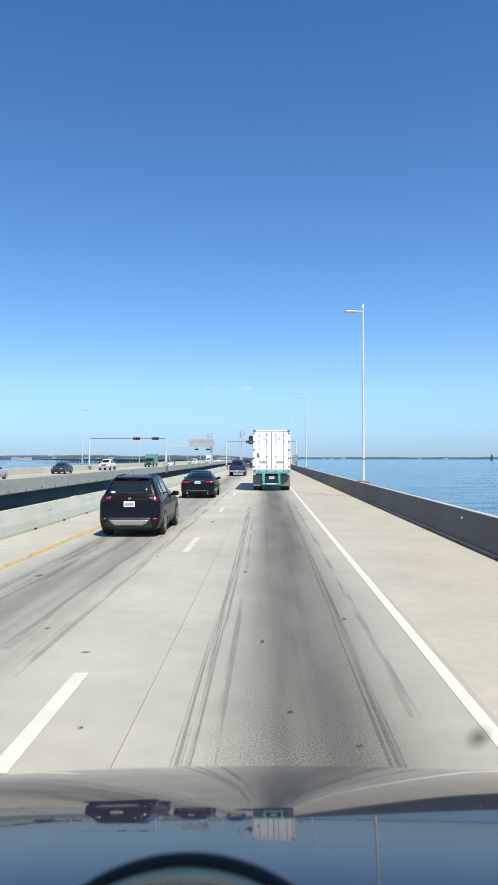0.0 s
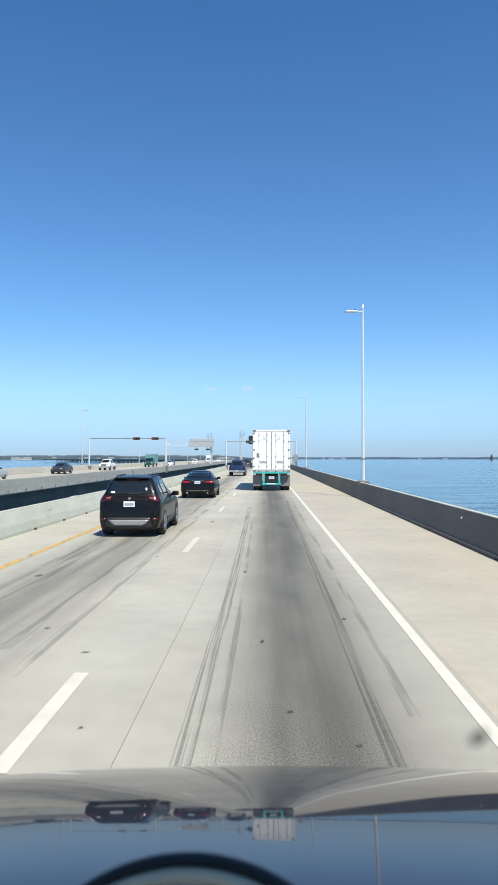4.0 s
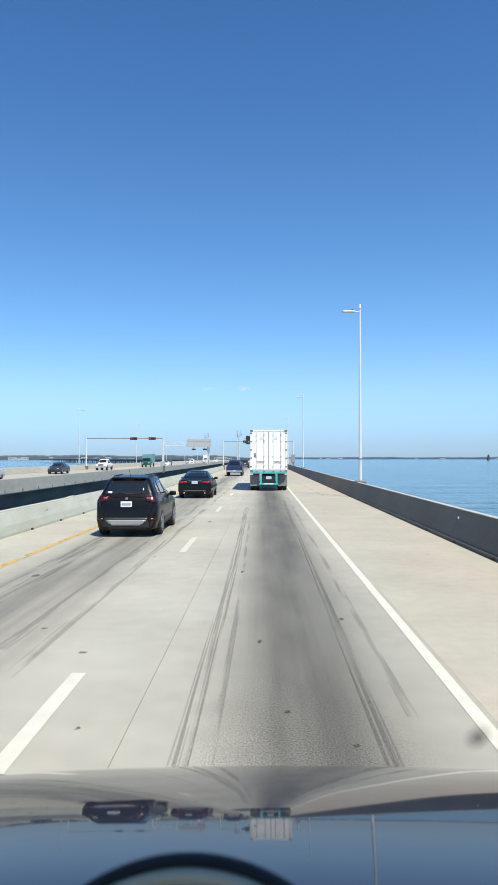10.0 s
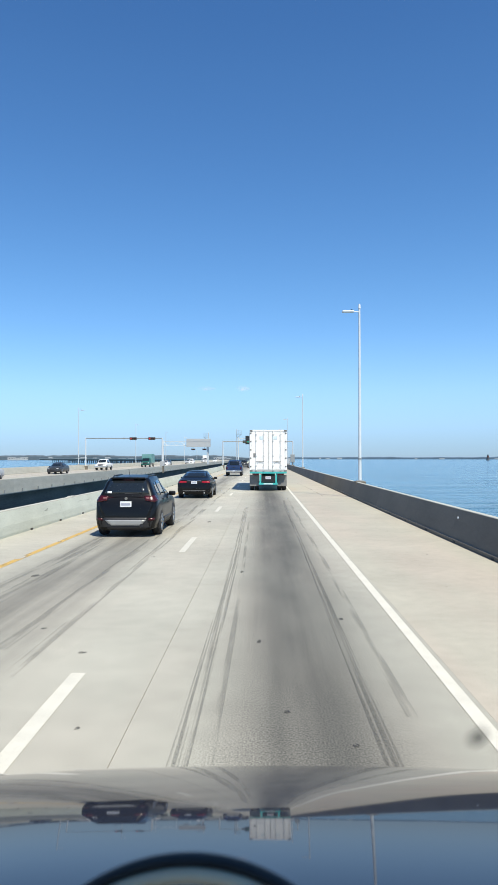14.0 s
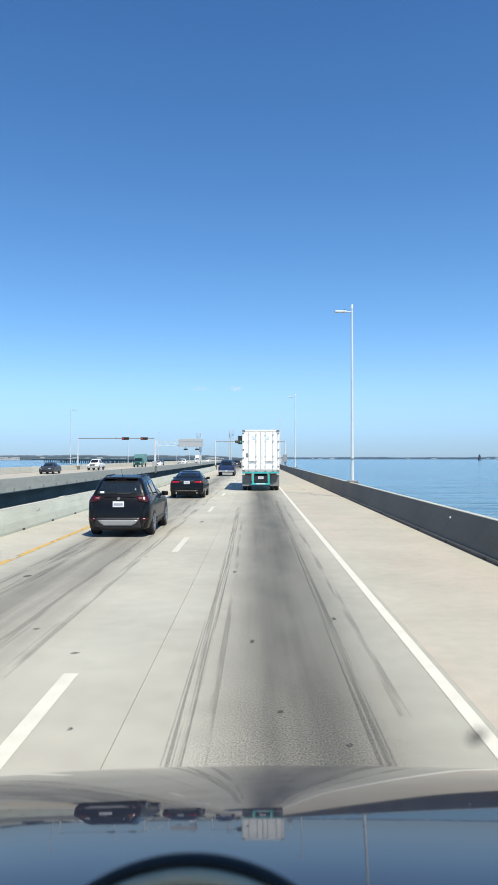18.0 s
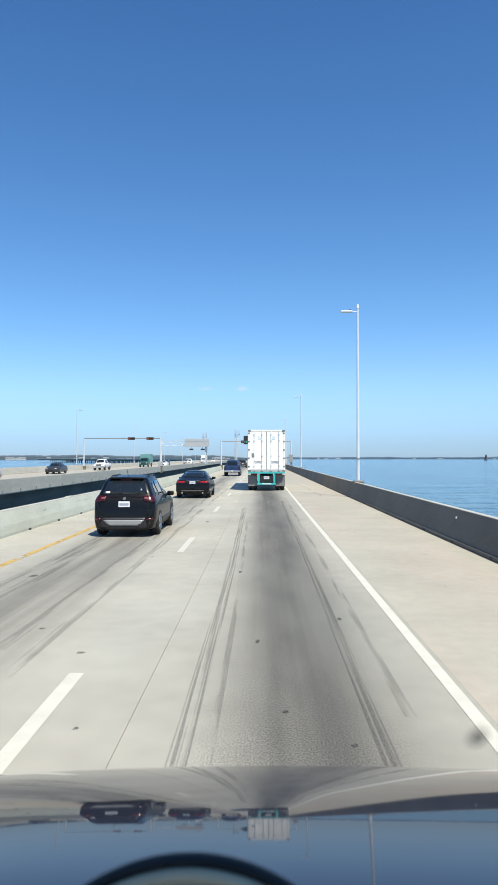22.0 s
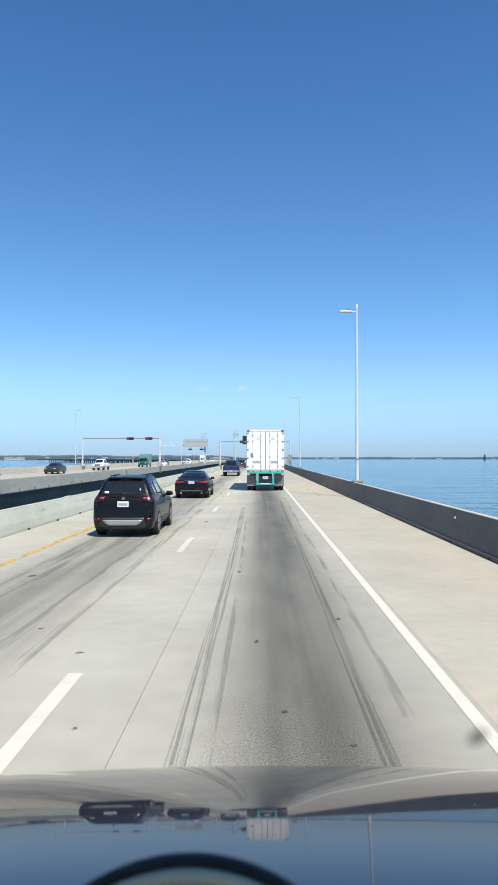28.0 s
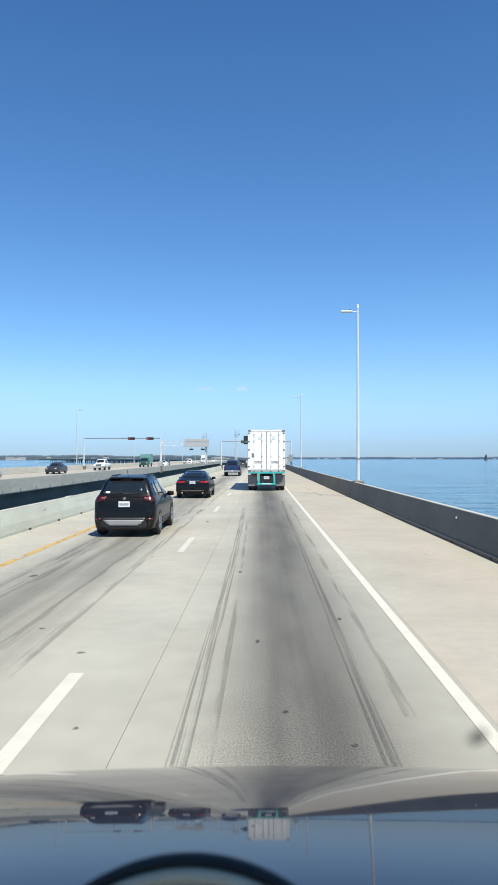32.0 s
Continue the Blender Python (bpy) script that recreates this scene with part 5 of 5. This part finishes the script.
for s in (-1, 1):
    side_panel("wing", s, 0.90, 2.58, lambda y: float(np.interp(y, ds, hz)) - 0.035)
    for name, y0, y1 in (("front_door", -0.44, 0.89), ("rear_door", -1.44, -0.45)):
        door = side_panel(name, s, y0, y1, lambda y: 1.50)
        part("door_handle", boxed(HC + s * 1.085 - 0.02, HC + s * 1.085 + 0.02, y0 + 0.10, y0 + 0.30, 1.28, 1.32, 0.012), M_CHROME, door)
    side_panel("bed_side", s, -3.40, -1.45, lambda y: 1.45)
    mi = boxed(-0.11, 0.11, -0.06, 0.06, -0.13, 0.13, 0.04)
    bmesh.ops.translate(mi, vec=(HC + s * 1.24, 0.72, 1.66), verts=mi.verts)
    part("door_mirror", mi, M_BLACK, own, smooth=True)
    part("mirror_arm", rod(bmesh.new(), (HC + s * 1.04, 0.74, 1.49), (HC + s * 1.22, 0.73, 1.60), 0.025, n=8), M_BLACK, own)
    part("headlight", boxed(HC + s * 0.72 - 0.17, HC + s * 0.72 + 0.17, 2.60, 2.66, 0.82, 1.02, 0.03), M_CLEAR, own)
    part("screen_pillar", rod(bmesh.new(), (HC + s * 0.93, 0.98, 1.52), (HC + s * 0.78, 0.30, 2.52), 0.04, n=8), P_HOOD, own)
    part("rear_pillar", rod(bmesh.new(), (HC + s * 0.95, -1.42, 1.5), (HC + s * 0.80, -1.3, 2.52), 0.05, n=8), P_HOOD, own)
    for y in (1.85, -2.45):
        wheel(own, HC + s * 0.89, y, 0.42, 0.28, s)
part("grille", boxed(HC - 0.54, HC + 0.54, 2.585, 2.65, 0.76, 1.02, 0.03), M_BLACK, own)
part("front_bumper", boxed(HC - 0.98, HC + 0.98, 2.55, 2.80, 0.48, 0.72, 0.05), M_CHROME, own)
part("cab_floor", boxed(HC - 1.0, HC + 1.0, -1.40, 0.9, 0.50, 0.58, 0.01), M_BLACK, own)
part("bed_floor", boxed(HC - 0.99, HC + 0.99, -3.38, -1.46, 0.90, 0.97, 0.01), M_BLACK, own)
part("frame_rails", boxed(HC - 0.45, HC + 0.45, -3.3, 2.4, 0.40, 0.50, 0.02), M_BLACK, own)
part("cowl", boxed(HC - 0.92, HC + 0.92, 0.90, 0.97, 1.36, 1.50, 0.02), M_BLACK, own)
part("dashboard", boxed(HC - 0.90, HC + 0.90, 0.45, 0.89, 0.95, 1.50, 0.06), M_BLACK, own, "black dashboard")
part("cab_roof", boxed(HC - 0.80, HC + 0.80, -1.35, 0.30, 2.50, 2.56, 0.025), P_HOOD, own)
part("cab_back", boxed(HC - 1.0, HC + 1.0, -1.46, -1.40, 0.55, 1.62, 0.02), P_HOOD, own)
part("tailgate", boxed(HC - 1.02, HC + 1.02, -3.46, -3.39, 0.70, 1.45, 0.025), P_HOOD, own)
# the steering wheel
bm = bmesh.new()
rings = []
for i in range(128):
    a = math.tau * i / 128
    c = Vector((0.1738 * math.cos(a), 0, 0.1738 * math.sin(a)))
    out = c.normalized()
    rings.append([bm.verts.new(c + out * 0.0062 * math.cos(b) + Vector((0, 0.018 * math.sin(b), 0))) for b in [math.tau * k / 14 for k in range(14)]])
for i in range(128):
    p, q = rings[i], rings[(i + 1) % 128]
    for k in range(14):
        bm.faces.new((p[k], p[(k + 1) % 14], q[(k + 1) % 14], q[k]))
bmesh.ops.recalc_face_normals(bm, faces=bm.faces)
bmesh.ops.transform(bm, matrix=pose(-0.062, 0.542, 1.675, -26), verts=bm.verts)
wheel_rim = part("steering_wheel", bm, material("worn_black_leather", (0.02, 0.019, 0.018), 0.75, grain=0.2, scale=20), own, "black steering wheel rim", smooth=True)
# added band: the black rim's lit face, given as a paler colour
bm = lathe(bmesh.new(), [(-0.010, 0.1700), (-0.016, 0.1690), (-0.0195, 0.1660), (-0.0205, 0.1630), (-0.0195, 0.1600), (-0.016, 0.1575), (-0.010, 0.156), (0.012, 0.157), (0.012, 0.1700)], 128, "Y")
bmesh.ops.transform(bm, matrix=pose(-0.062, 0.542, 1.675, -26), verts=bm.verts)
bm.faces.ensure_lookup_table()
bmesh.ops.delete(bm, geom=[f for f in bm.faces if len(f.verts) > 4], context="FACES")
part("rim_trim", bm, material("lit_leather_tone", (0.74, 0.56, 0.36), 0.7), wheel_rim, "inner rim band in a lit leather tone", smooth=True)
bm = boxed(-0.09, 0.09, -0.02, 0.04, -0.07, 0.05, 0.03)
for a in (0, 180, 270):
    rod(bm, (0, 0, 0), (0.15 * math.cos(radians(a)), 0, 0.15 * math.sin(radians(a))), 0.016, n=8)
bmesh.ops.transform(bm, matrix=pose(-0.062, 0.562, 1.675, -26), verts=bm.verts)
part("wheel_hub", bm, M_BLACK, wheel_rim)
part("steering_column", rod(bmesh.new(), (-0.062, 0.562, 1.675), (-0.062, 0.86, 1.42), 0.04), M_BLACK, own)
# windscreen with one smudge of dirt
m_pane = material("windscreen_glass", (0.5, 0.55, 0.6), 0.05)
m_pane.node_tree.nodes["Principled BSDF"].inputs["Alpha"].default_value = 0.006
bm = bmesh.new()
vs = [bm.verts.new(p) for p in ((HC - 0.90, 1.0, 1.55), (HC + 0.90, 1.0, 1.55), (HC + 0.74, 0.35, 2.46), (HC - 0.74, 0.35, 2.46))]
bm.faces.new(vs)
pane = part("windscreen", bm, m_pane, own)
pane.visible_shadow = False
m_dirt = material("dirt_smudge", (0.10, 0.10, 0.10), 0.9)
t = m_dirt.node_tree
co = t.nodes.new("ShaderNodeTexCoord")
gr = t.nodes.new("ShaderNodeTexGradient")
gr.gradient_type = "SPHERICAL"
mp = t.nodes.new("ShaderNodeMapping")
mp.inputs["Scale"].default_value = (62, 39, 62)
t.links.new(co.outputs["Object"], mp.inputs[0])
t.links.new(mp.outputs[0], gr.inputs[0])
mu = t.nodes.new("ShaderNodeMath")
mu.operation = "MULTIPLY"
mu.inputs[1].default_value = 0.72
t.links.new(gr.outputs[1], mu.inputs[0])
t.links.new(mu.outputs[0], t.nodes["Principled BSDF"].inputs["Alpha"])
bm = bmesh.new()
bmesh.ops.create_circle(bm, cap_ends=True, radius=0.016, segments=24)
for v in bm.verts:
    v.co.y *= 1.6
spot = put(part("smudge", bm, m_dirt, pane, "dark dirt smudge"), pose(0.227, 0.755, 1.885, 125.5))
spot.visible_shadow = False

# a caisson lighthouse out on the bay
light = thing("lighthouse", pose(795, 2500, SEA), "small dark lighthouse on a round caisson in the bay", "lighthouse")
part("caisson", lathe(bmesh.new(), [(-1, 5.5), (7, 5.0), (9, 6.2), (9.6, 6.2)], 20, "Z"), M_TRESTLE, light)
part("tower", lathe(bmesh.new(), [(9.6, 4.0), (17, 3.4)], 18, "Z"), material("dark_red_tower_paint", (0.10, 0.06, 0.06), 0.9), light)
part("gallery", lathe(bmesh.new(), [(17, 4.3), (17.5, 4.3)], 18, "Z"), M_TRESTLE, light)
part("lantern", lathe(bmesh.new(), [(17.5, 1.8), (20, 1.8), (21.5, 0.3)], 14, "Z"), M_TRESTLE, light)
# two thin wisps of cloud far off
for x_at, w, h, faint in ((-330, 62, 15, 0.36), (-112, 46, 20, 0.48)):
    m_cloud = material("thin_cloud", (0.80, 0.66, 0.70), 1.0)
    t = m_cloud.node_tree
    co = t.nodes.new("ShaderNodeTexCoord")
    mp = t.nodes.new("ShaderNodeMapping")
    mp.inputs["Scale"].default_value = (1 / w, 1 / w, 1 / h)
    t.links.new(co.outputs["Object"], mp.inputs[0])
    gr = t.nodes.new("ShaderNodeTexGradient")
    gr.gradient_type = "SPHERICAL"
    t.links.new(mp.outputs[0], gr.inputs[0])
    puff = t.nodes.new("ShaderNodeTexNoise")
    puff.inputs["Scale"].default_value, puff.inputs["Detail"].default_value = 2.6, 6
    t.links.new(mp.outputs[0], puff.inputs["Vector"])
    cut = t.nodes.new("ShaderNodeMapRange")
    cut.inputs["From Min"].default_value, cut.inputs["From Max"].default_value, cut.inputs["To Max"].default_value = 0.35, 0.7, faint * 1.6
    t.links.new(puff.outputs["Fac"], cut.inputs[0])
    mu = t.nodes.new("ShaderNodeMath")
    mu.operation = "MULTIPLY"
    t.links.new(gr.outputs[1], mu.inputs[0])
    t.links.new(cut.outputs[0], mu.inputs[1])
    t.links.new(mu.outputs[0], t.nodes["Principled BSDF"].inputs["Alpha"])
    bm = bmesh.new()
    n = 36
    bm.faces.new([bm.verts.new((w * math.cos(k * math.tau / n), 0, h * math.sin(k * math.tau / n))) for k in range(n)])
    tagged(put(part("cloud", bm, m_cloud), pose(x_at, 4200, 415)), "thin pinkish wisp of cloud low in the sky", "cloud", "wisps of cloud", "structure")
